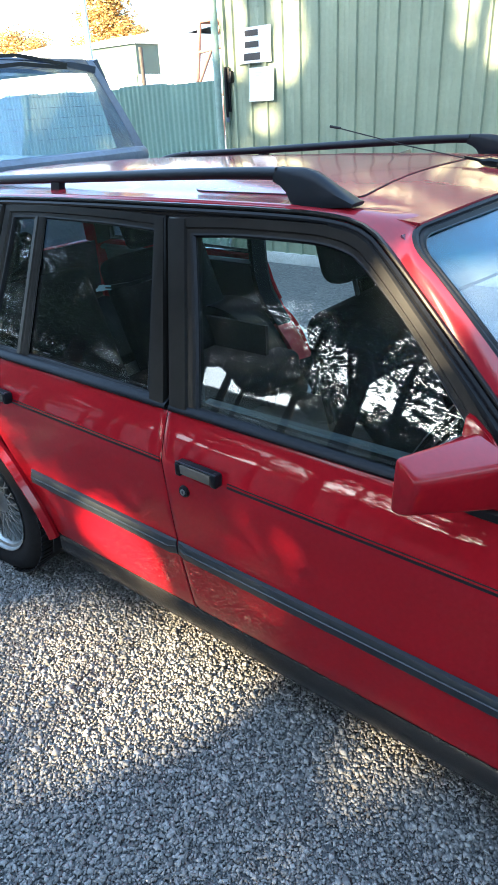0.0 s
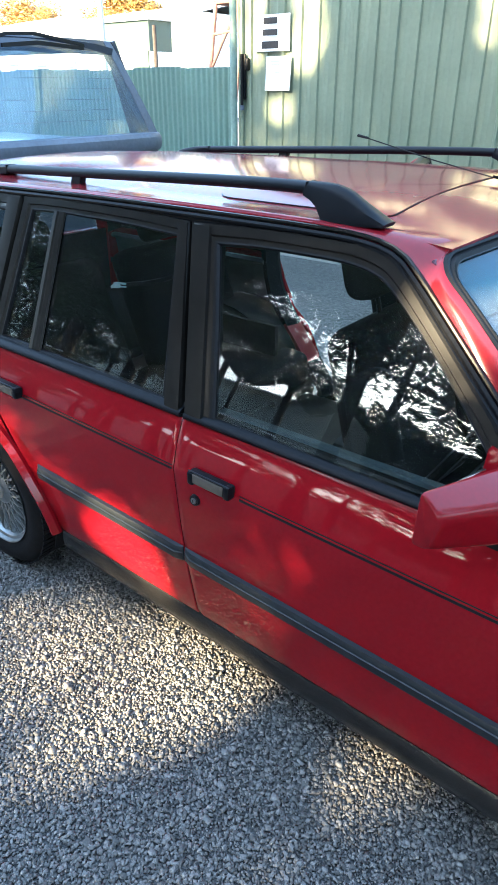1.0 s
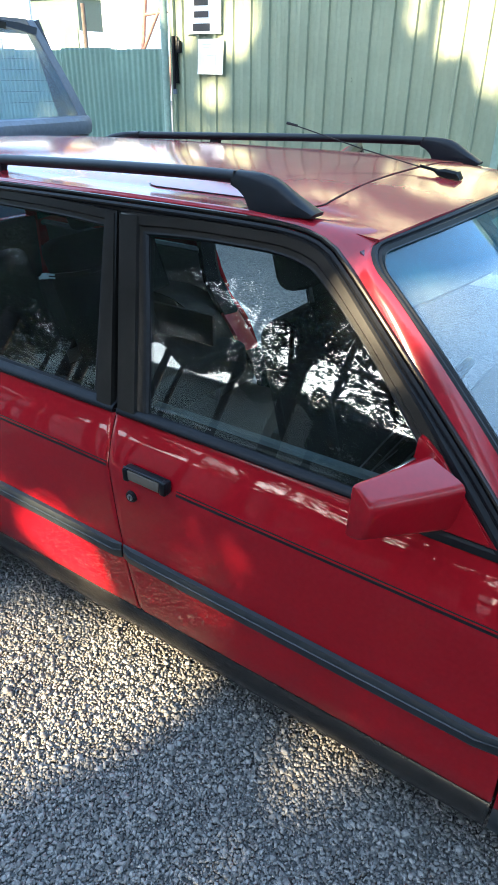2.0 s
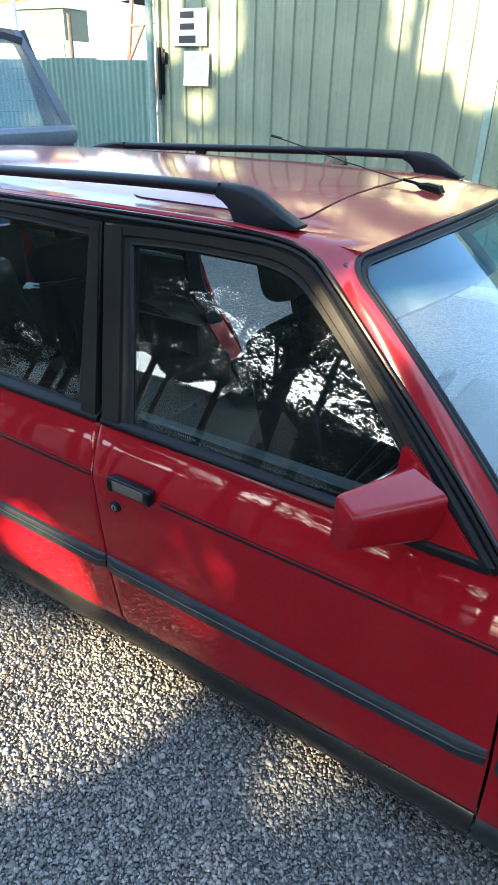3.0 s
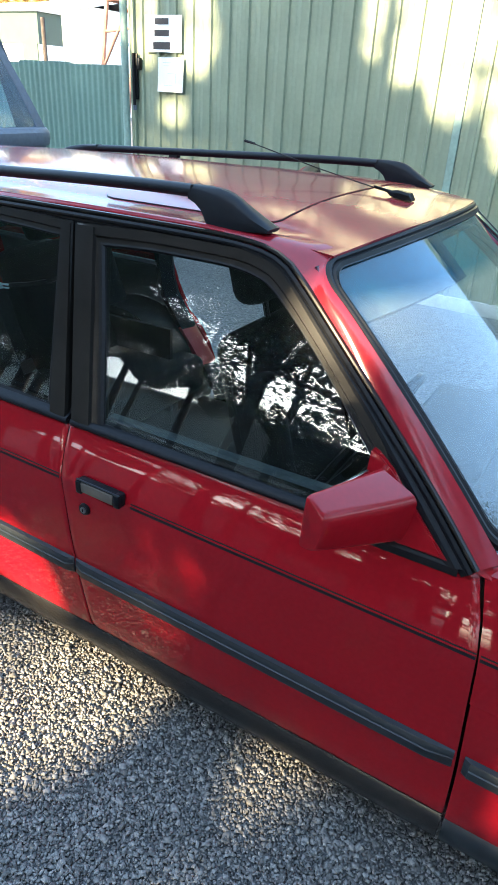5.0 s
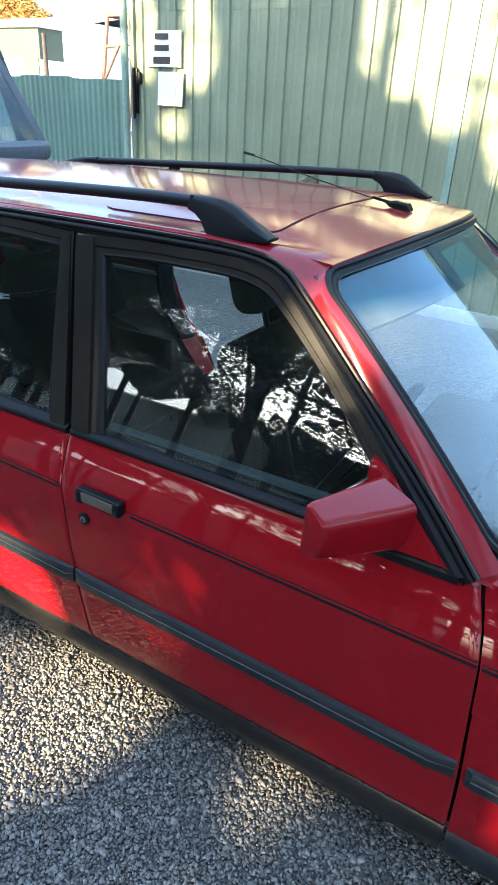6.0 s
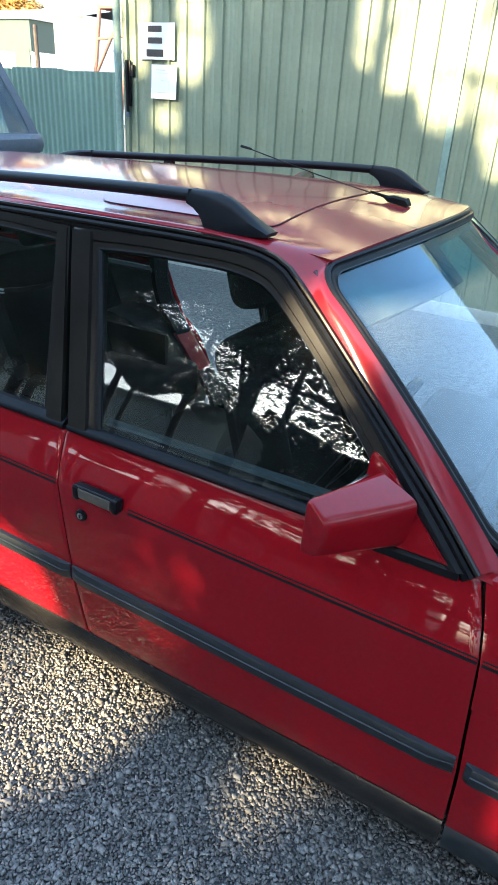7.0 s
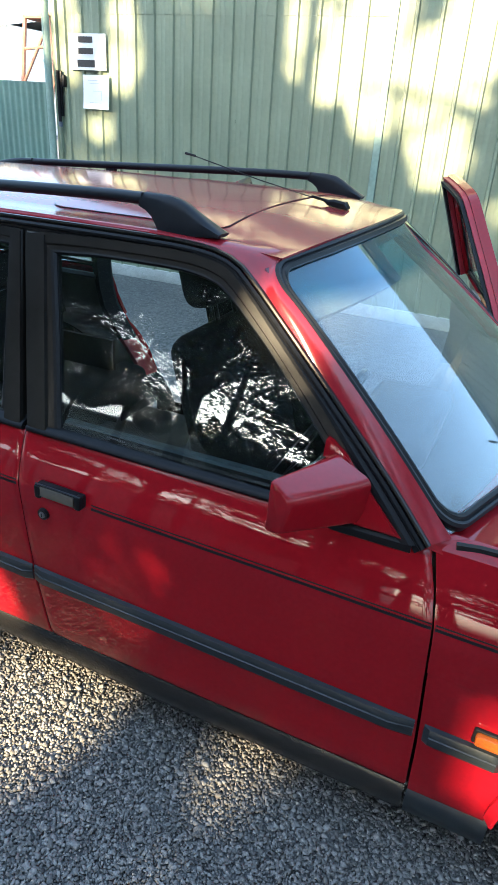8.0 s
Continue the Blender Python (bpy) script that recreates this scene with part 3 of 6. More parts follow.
def roof_half():
    P = []
    n = 46
    for k in range(14):
        row = []
        for i in range(n):
            u = i / (n - 1)
            if k < 5:
                xf = (0.400, 0.412, 0.425, 0.438, 0.455)[k]
                x = -1.93 * (1 - u) + xf * u
                zd = float(np.interp(x, DX, DZ))
                g = G(x, zd, 0.002)
                a = (0.0, 0.12, 0.34, 0.62, 0.86)[k]
                yt = 0.262
                zt = zroof(x, yt)
                y = g[1] * (1 - a) + yt * a
                z = g[2] * (1 - a) + zt * a + (zt - g[2] + 0.02) * 0.42 * math.sin(math.pi * a) * 0.55
            else:
                q = (k - 5) / 8
                y = 0.262 + (CAR_W / 2 - 0.262) * q
                x = -1.93 * (1 - u) + top_x(y) * u
                z = zroof(x, y)
            row.append((x, y, z))
        P.append(row)
    return P


def roof_mesh():
    H = roof_half()
    full = H + [[(x, CAR_W - y, z) for x, y, z in r] for r in reversed(H[:-1])]
    return sheet(full, 0.015)


roof = part("roof", roof_mesh(), RED_ROOF, car, "red roof with a closed sunroof")


def roof_patch(x0, x1, y0, y1, off, rnd, t=0.003, n=20):
    P = []
    for a in [0, 0.006, 0.014, 0.025, 0.04, 0.06, 0.09] + list(np.linspace(0.13, 0.87, n)) + [0.91, 0.94, 0.96, 0.975, 0.986, 0.994, 1]:
        y = y0 * (1 - a) + y1 * a
        e = min(y - y0, y1 - y)
        cut = rnd - math.sqrt(max(0, rnd ** 2 - (rnd - e) ** 2)) if e < rnd else 0
        P.append([(x, y, zroof(x, y) + off) for x in np.linspace(x0 + cut, x1 - cut, n)])
    return sheet(P, t)


part("sunroof_seal", roof_patch(-0.108, 0.372, 0.318, CAR_W - 0.318, 0.0010, 0.045), RUBBER, roof, "dark sunroof gap")
part("sunroof_panel", roof_patch(-0.1062, 0.3702, 0.3198, CAR_W - 0.3198, 0.0020, 0.0435), RED_ROOF, roof, "closed red sunroof panel")


def roof_groove(y):
    P = [[(x, y + dy, zroof(x, y + dy) + 0.0012 + (0.001 if abs(dy) < 0.008 else 0)) for x in np.linspace(-1.85, 0.30, 30)] for dy in (-0.013, -0.007, 0.007, 0.013)]
    return sheet(P, 0.003)


both("roof_ditch_trim", lambda: roof_groove(0.247), RED, roof, "dark red strip along the roof seam")


# ---- windscreen ----
def wscreen(a, b, off=0.0):
    """A point of the windscreen; a across from -1 to 1, b from the top (0) to the foot (1)."""
    h = 1 - a * a
    t = Vector((0.509 + 0.106 * h, CAR_W / 2 + 0.602 * a, 1.302 + 0.046 * h))
    f = Vector((0.991 + 0.170 * h, CAR_W / 2 + 0.742 * a, 0.872 - 0.012 * h))
    p = t.lerp(f, b) + Vector((0.61, 0, 0.79)) * (0.018 * 4 * b * (1 - b) * 0.6)
    return p + Vector((0.61, 0.25 * a, 0.79)).normalized() * off


def wloop(inset, off, r=0.07, n=14):
    """A rounded loop on the windscreen, inset from its edge in metres."""
    A, B = 1 - inset / 0.65, (inset / 0.56, 1 - inset / 0.56)
    ra, rb = r / 0.65, r / 0.56
    pts = []
    for ca, cb, a0 in ((-A + ra, B[0] + rb, 180), (A - ra, B[0] + rb, 270), (A - ra, B[1] - rb, 0), (-A + ra, B[1] - rb, 90)):
        for i in range(n):
            t = math.radians(a0 + 90 * i / (n - 1))
            pts.append((ca + ra * math.cos(t), cb + rb * math.sin(t)))
    out = []
    for i, p in enumerate(pts):
        q = pts[(i + 1) % len(pts)]
        m = 7 if math.dist(p, q) > 0.3 else 1
        for k in range(m):
            out.append((p[0] + (q[0] - p[0]) * k / m, p[1] + (q[1] - p[1]) * k / m))
    return [wscreen(a, b, off) for a, b in out]


def wseal(steps):
    loops = [wloop(i, o, r) for i, o, r in steps]
    bm = bmesh.new()
    V = [[bm.verts.new(p) for p in l] for l in loops]
    for i in range(len(V)):
        a, b = V[i], V[(i + 1) % len(V)]
        for j in range(len(a)):
            k = (j + 1) % len(a)
            bm.faces.new((a[j], a[k], b[k], b[j]))
    return bm


part("windscreen_seal", wseal([(0.003, -0.012, 0.058), (0.004, 0.006, 0.058), (0.009, 0.010, 0.054), (0.013, 0.009, 0.053), (0.015, 0.005, 0.052), (0.020, 0.009, 0.05), (0.027, 0.004, 0.046), (0.027, -0.012, 0.046)]), RUBBER, car, "black rubber windscreen surround")
part("seal_trim", wseal([(0.0265, 0.0, 0.0462), (0.0265, 0.0050, 0.0462), (0.0282, 0.0045, 0.0455), (0.0282, 0.0, 0.0455)]), STRIP, car, "fine grey insert in the windscreen rubber")


def wglass():
    P = [[wscreen(a, b, -0.002) for a in np.linspace(-0.985, 0.985, 30)] for b in np.linspace(0.985, 0.015, 22)]
    return sheet(P, 0.005)


ws = part("windscreen", wglass(), SCREEN, car, "windscreen with a blue shade band")
ws.visible_shadow = False


def a_pillar_rows():
    """From the roof's front corner down to the scuttle, between gutter and windscreen rubber, just under the outer skin."""
    P = []
    for v in np.linspace(0.16, 1, 26):
        x = 0.496 * (1 - v) + 0.957 * v
        z = float(np.interp(x, DX, DZ))
        d = Vector(G(x, z, 0.003))
        w = wscreen(-0.996, v, 0.008)
        P.append([d.lerp(w, u) + Vector((0.30, -0.75, 0.58)) * (0.002 * math.sin(math.pi * u) - 0.005) for u in np.linspace(0, 1, 9)])
    return P


def a_pillar():
    P = a_pillar_rows()
    end = P[-1]
    P.append([q + Vector((0.030, 0.004 + 0.012 * i / 8, -0.008 + 0.010 * i / 8)) for i, q in enumerate(end)])
    P.append([q + Vector((0.062, 0.008 + 0.02 * i / 8, -0.022 + 0.016 * i / 8)) for i, q in enumerate(end)])
    return sheet(list(reversed(P)), 0.02)


both("a_pillar", a_pillar, RED, car, "red windscreen pillar")


def corner_fill():
    """The roof's front corner, rolling over from the roof into the windscreen pillar between the gutter and the windscreen rubber."""
    n = 64
    outer = smooth_path([G(x, float(np.interp(x, DX, DZ)), 0.003) for x in (0.36, 0.40, 0.44, 0.47, 0.50, 0.53, 0.57, 0.62, 0.68, 0.75, 0.82, 0.89, 0.957)], n)
    corner = wloop(0.004, 0.005, 0.058)[:14]
    inner = smooth_path([(x, y, zroof(x, y)) for x, y in ((0.36, 0.275), (0.42, 0.285), (0.47, 0.293), (0.505, 0.298))] + [tuple(wscreen(-0.872, 0.006, 0.006))] + [tuple(corner[i]) for i in (12, 9, 6, 3, 0)] + [tuple(wscreen(-0.996, v, 0.008)) for v in (0.18, 0.30, 0.44, 0.58, 0.72, 0.86, 0.998)], n)
    rows = []
    for i, (a, b) in enumerate(zip(outer, inner)):
        t = i / (n - 1)
        swell = 0.0022 + 0.231 * (b[2] - a[2] + 0.012) * max(0.0, 1 - t / 0.5)
        lift = 0.0018 * min(1.0, t / 0.08)
        rows.append([Vector(a).lerp(Vector(b), u) + Vector((0.25 * t, -0.45, 0.87)) * (swell * math.sin(math.pi * u) + lift) for u in np.linspace(0, 1, 12)])
    return sheet(list(reversed(rows)), 0.004)


both("corner_plate", corner_fill, RED_ROOF, car, smooth=80)


# ---- bonnet, cowl, nose and tail ----
def bonnet():
    P = []
    for v in np.linspace(0, 1, 18):
        row = []
        for u in np.linspace(0, 1, 20):
            s = 2 * v - 1
            h = 1 - s * s
            x = (1.115 + 0.13 * h) * (1 - u) + (2.24 + 0.03 * h) * u
            z = 0.874 + 0.030 * h - 0.11 * u ** 1.5
            row.append((x, CAR_W / 2 + 0.725 * s - 0.06 * u * s, z))
        P.append(row)
    return sheet(P, 0.02)


part("bonnet", bonnet(), RED, car, "red bonnet")
both("bonnet_gasket", lambda: sweep([(1.008, 0.076, 0.871), (1.05, 0.084, 0.872), (1.12, 0.089, 0.870), (1.3, 0.094, 0.862)], [(-0.008, -0.01), (0.008, -0.01), (0.006, 0.006), (-0.006, 0.006)], (0, 0, 1)), RUBBER, car, "black rubber along the bonnet edge")


def cowl():
    P = []
    for v in np.linspace(0, 1, 20):
        s = 2 * v - 1
        h = 1 - s * s
        P.append([(0.985 + 0.13 * h + 0.10 * u, CAR_W / 2 + 0.735 * s, 0.858 + 0.010 * h + 0.012 * u - 0.010 * math.sin(math.pi * u)) for u in np.linspace(-0.35, 1, 7)])
    return sheet(P, 0.02)


part("cowl_panel", cowl(), RED, car, "red scuttle panel")
bm = rbox((1.165, CAR_W / 2 - 0.02, 0.876), (0.045, 0.9, 0.012), 0.005)
part("scuttle_grille", bm, BLACK, car, "black air intake grille")
for a0, a1, a2 in ((-0.42, 0.15, 0.55), (0.30, 0.78, 0.93)):
    bm = sweep([wscreen(a0, 1.08, 0.022), wscreen(a0 + 0.18, 1.0, 0.026), wscreen(a1, 0.955, 0.024)], [(-0.006, -0.006), (0.006, -0.006), (0.005, 0.006), (-0.005, 0.006)], (0, 0, 1))
    wiper = part("wiper_arm", bm, BLACK, car, "black wiper arm")
    part("wiper_blade", sweep([wscreen(a0 + 0.1, 0.97, 0.012), wscreen(a1, 0.94, 0.014), wscreen(a2, 0.925, 0.012)], [(-0.008, -0.004), (0.008, -0.004), (0.003, 0.01), (-0.003, 0.01)], (0, 0, 1)), RUBBER, wiper)
part("wiper_stub", sweep([wscreen(-0.52, 0.835, 0.012), wscreen(-0.44, 0.875, 0.016), wscreen(-0.24, 0.965, 0.018)], [(-0.002, -0.004), (0.002, -0.004), (0.002, 0.006), (-0.002, 0.006)], (0, 0, 1)), RUBBER, car, "black wiper tip")

part("grille_panel", rbox((2.25, CAR_W / 2, 0.66), (0.05, 1.34, 0.20), 0.02), BLACK, car, "black radiator grille")
for y in (0.24, 0.42, CAR_W - 0.24, CAR_W - 0.42):
    lamp = part("headlamp", cyl((2.25, y, 0.665), (2.30, y, 0.665), 0.075, 0.07, 24), CHROME, car, "round headlamp")
    part("lens", cyl((2.295, y, 0.665), (2.305, y, 0.665), 0.068, 0.06, 24), GLASS, lamp)
part("front_bumper", rbox((2.30, CAR_W / 2, 0.44), (0.13, 1.62, 0.20), 0.04, seg=4), BLACK, car, "black front bumper")
part("front_valance", rbox((2.20, CAR_W / 2, 0.30), (0.14, 1.5, 0.18), 0.04, seg=3), RED, car)
part("rear_bumper", rbox((-2.06, CAR_W / 2, 0.46), (0.14, 1.60, 0.22), 0.04, seg=4), BLACK, car, "black rear bumper")


def gate_row(z, grow=0.0):
    """A line across the tailgate at height z."""
    x = float(np.interp(z, [0.46, 0.88, 1.25], [-2.03, -2.0, -1.88]))
    inset = float(np.interp(z, [0.46, 0.88, 1.25], [0.10, 0.12, 0.24])) + grow
    return [(x - 0.03 * math.sin(math.pi * u), CAR_W - inset - (CAR_W - 2 * inset) * u, z) for u in np.linspace(0, 1, 12)]


gate = part("tailgate", sheet([gate_row(z) for z in np.linspace(0.46, 0.905, 9)], 0.03), RED, car, "red tailgate")
part("gate_lining", sheet([[(x + 0.05, y, z) for x, y, z in gate_row(z, 0.04)] for z in (0.50, 0.70, 0.90)], 0.01), CLOTH, gate, "dark tailgate lining")
part("gate_header", sheet([gate_row(z) for z in (1.215, 1.235, 1.262)], 0.03), RED, gate)
rw = part("rear_window", sheet([gate_row(z, 0.05) for z in np.linspace(0.90, 1.22, 9)], 0.004), GLASS, gate, "clear rear window")
rw.visible_shadow = False
for y in (0.20, CAR_W - 0.20):
    part("tail_lamp", rbox((-2.045, y, 0.68), (0.04, 0.24, 0.15), 0.015), TAILRED, car, "red tail lamp")


def d_pillar():
    P = []
    for v in np.linspace(0, 1, 10):
        z = 0.88 + (1.25 - 0.88) * v
        x1 = float(np.interp(z, [0.88, 1.25], [-1.93, -1.78]))
        x0 = float(np.interp(z, [0.88, 1.25], [-2.0, -1.89]))
        g = G(x1, z, 0.002)
        P.append([(x1 + (x0 - x1) * u, g[1] + 0.05 * u * u, z) for u in np.linspace(1, 0, 6)])
    return sheet(P, 0.02)


both("d_pillar", d_pillar, RED, car)

# ---- side repeater ----
bm = rbox((1.170, side(1.17, 0.508) - 0.010, 0.506), (0.085, 0.022, 0.028), 0.006, Matrix.Rotation(0.035, 4, "Y"))
rep = part("side_repeater", bm, AMBER, car, "amber side indicator")
part("bezel", rbox((1.170, side(1.17, 0.508) - 0.002, 0.506), (0.096, 0.012, 0.038), 0.004, Matrix.Rotation(0.035, 4, "Y")), RUBBER, rep)


# ---- door mirror ----
def rounded(corners, radii, n=5):
    """A polygon of (x, z) with its corners rounded off."""
    out = []
    for i, r in enumerate(radii):
        p, a, b = (Vector(corners[(i + d) % len(corners)]) for d in (0, -1, 1))
        u, v = (a - p).normalized(), (b - p).normalized()
        s0, s1 = p + u * r, p + v * r
        for k in range(n):
            f = k / (n - 1)
            out.append(tuple(s0 * (1 - f) ** 2 + p * 2 * f * (1 - f) + s1 * f * f))
    return out


def mirror_shell():
    """A wedge-shaped housing: open rim at the back, sloping top, blunt nose, a rounded outer end."""
    bm = bmesh.new()
    rings = []
    for t, k in ((0.0, 0.84), (0.006, 0.905), (0.018, 0.955), (0.04, 0.985), (0.08, 0.997), (0.12, 1.0), (0.3, 1.0), (0.5, 1.0), (0.7, 1.0), (0.85, 1.0), (1.0, 1.0)):
        y = -0.139 + 0.188 * t
        xr = 0.697 + 0.056 * t
        xf = xr + 0.046 + 0.040 * t
        zt, zb = 1.037 - 0.022 * t, 0.928 - 0.054 * t
        prof = rounded([(xr + 0.001, zb + 0.002), (xf - 0.014, zb), (xf, zt - 0.040), (xr + 0.006, zt)], (0.008, 0.016, 0.020, 0.012))
        cx, cz = (xr + xf) / 2, (zt + zb) / 2
        rings.append([bm.verts.new((cx + (x - cx) * k, y, cz + (z - cz) * (0.35 + 0.65 * k))) for x, z in prof])
    for a, b in zip(rings, rings[1:]):
        for j in range(len(a)):
            m = (j + 1) % len(a)
            bm.faces.new((a[j], a[m], b[m], b[j]))
    bm.faces.new(rings[0])
    bm.faces.new(list(reversed(rings[-1])))
    return bm


shell = part("door_mirror", mirror_shell(), RED, front_door, "body-coloured red door mirror", smooth=50)
part("mirror_glass", rbox((0.7260, -0.040, 0.967), (0.006, 0.145, 0.092), 0.002, Matrix.Rotation(-0.28, 4, "Z")), CHROME, front_door)


def sail():
    bm = bmesh.new()
    A = [(0.728, 0.880), (0.726, 1.010), (0.731, 1.018), (0.742, 1.014), (0.776, 0.991), (0.808, 0.959), (0.830, 0.939), (0.909, 0.870), (0.80, 0.872)]
    f = [bm.verts.new(G(x, z, 0.016)) for x, z in A]
    k = [bm.verts.new(G(x, z, -0.02)) for x, z in A]
    bm.faces.new(f)
    bm.faces.new(list(reversed(k)))
    for i in range(len(A)):
        j = (i + 1) % len(A)
        bm.faces.new((f[i], k[i], k[j], f[j]))
    bmesh.ops.bevel(bm, geom=[e for e in bm.edges if all(v in f for v in e.verts)], offset=0.005, segments=2, affect="EDGES")
    return bm


part("mirror_base", sail(), RED, front_door, "red triangular mirror base")


gasket = [[(x, side(x, zbelt(x)) + d - 0.004, zbelt(x) + h * (1.0 - 0.35 * max(0, (0.78 - x) / 0.04))) for x in np.linspace(0.742, 0.930, 12)] for d, h in ((-0.004, -0.022), (-0.012, -0.016), (-0.013, 0.000), (-0.004, 0.012), (0.012, 0.018))]
part("mirror_gasket", sheet(gasket, 0.006), RUBBER, front_door, "black rubber under the mirror base")


# ---- roof rails ----
def rail_y(x):
    return float(np.interp(x, [-1.18, -0.62, 0.30], [0.345, 0.312, 0.267]))


RB = [(-1.00, 1.366), (-0.86, 1.372), (-0.70, 1.378), (-0.43, 1.389), (-0.1, 1.402), (0.10, 1.408), (0.203, 1.409)]


def rail_bar():
    pts = [(x, rail_y(x), z - 0.012) for x, z in smooth_path(RB, 20)]
    prof = [(0.017 * math.cos(t), 0.0135 * math.sin(t)) for t in np.linspace(0, 2 * math.pi, 14, endpoint=False)]
    return sweep(pts, prof, (0, 0, 1))


def rail_end(top, bottom, w0, w1):
    """A moulded end foot between a top and a bottom line of (x, z), w0 to w1 wide."""
    bm = bmesh.new()
    T, B = smooth_path(top, 12), smooth_path(bottom, 12)
    rings = []
    for i, (a, b) in enumerate(zip(T, B)):
        k = i / 11
        w = w0 + (w1 - w0) * k
        y = rail_y(a[0])
        c = []
        for u, q in ((0.0, 0.9), (0.3, 1.0), (0.75, 0.95), (0.93, 0.7), (1.0, 0.35)):
            x, z = b[0] + (a[0] - b[0]) * u, b[1] + (a[1] - b[1]) * u
            c.append((x, y - w * q, z))
        c2 = [(x, 2 * y - yy, z) for x, yy, z in reversed(c)]
        rings.append([bm.verts.new(p) for p in c + c2])
    for a, b in zip(rings, rings[1:]):
        for j in range(len(a)):
            m = (j + 1) % len(a)
            bm.faces.new((a[j], a[m], b[m], b[j]))
    bm.faces.new(rings[0])
    bm.faces.new(list(reversed(rings[-1])))
    return bm


for far in (False, True):
    f = flip if far else (lambda b: b)
    rail = part("roof_rail", f(rail_bar()), RAIL, car, "matt dark grey roof rail")
    part("front_foot", f(rail_end([(0.205, 1.411), (0.265, 1.410), (0.305, 1.402), (0.345, 1.380), (0.404, 1.347)], [(0.197, 1.383), (0.222, 1.372), (0.243, 1.352), (0.255, 1.333), (0.398, 1.338)], 0.0175, 0.026)), RAIL, rail, "moulded dark grey rail foot")
    part("rear_foot", f(rail_end([(-0.998, 1.3675), (-1.06, 1.364), (-1.11, 1.357), (-1.165, 1.344), (-1.235, 1.310)], [(-0.992, 1.343), (-1.03, 1.338), (-1.06, 1.328), (-1.085, 1.308), (-1.225, 1.292)], 0.0175, 0.024)), RAIL, rail, "moulded dark grey rail foot")
    for x, z in ((0.204, 1.397), (-0.997, 1.354)):
        part("joint_gap", f(rbox((x, rail_y(x), z), (0.003, 0.0352, 0.0285), 0.001, Matrix.Rotation(0.15, 4, "Y"))), RUBBER, rail)
    bm = bmesh.new()
    sweep([(-0.640, rail_y(-0.62), 1.316), (-0.628, rail_y(-0.62), 1.345), (-0.618, rail_y(-0.62), 1.372)], [(-0.011, -0.018), (0.011, -0.018), (0.011, 0.018), (-0.011, 0.018)], (1, 0, 0), bm)
    part("middle_post", f(bm), RAIL, rail)

# ---- aerial ----
zb = zroof(0.47, CAR_W / 2)
bm = bmesh.new()
rings = []
for x, w, h in ((0.400, 0.003, 0.004), (0.440, 0.005, 0.008), (0.452, 0.012, 0.014), (0.470, 0.018, 0.019), (0.503, 0.019, 0.018), (0.511, 0.016, 0.006)):
    z0 = zroof(x, CAR_W / 2) + 0.002 + (0.012 if x < 0.42 else 0.006 if x < 0.445 else 0)
    rings.append([bm.verts.new((x, CAR_W / 2 + w * c, z0 + h * s)) for c, s in ((-1, 0), (-0.95, 0.7), (-0.6, 1), (0.6, 1), (0.95, 0.7), (1, 0))])
for a, b in zip(rings, rings[1:]):
    for j in range(6):
        k = (j + 1) % 6
        bm.faces.new((a[j], a[k], b[k], b[j]))
bm.faces.new(rings[0])
bm.faces.new(list(reversed(rings[-1])))
aerial = part("aerial", bm, BLACK, car, "black roof aerial base")
part("aerial_whip", sweep([(0.425, CAR_W / 2, zb + 0.015), (0.24, CAR_W / 2, zb + 0.050), (0.01, CAR_W / 2, 1.464)], [(0.0017 * math.cos(t), 0.0017 * math.sin(t)) for t in np.linspace(0, 6.283, 7)[:-1]], (0, 0, 1)), RUBBER, aerial, "thin black whip")
part("aerial_tip", cyl((0.03, CAR_W / 2, 1.4605), (-0.004, CAR_W / 2, 1.466), 0.0032, 0.0038, 8), RUBBER, aerial)


# ---- wheels ----
HUB_Z = 0.296


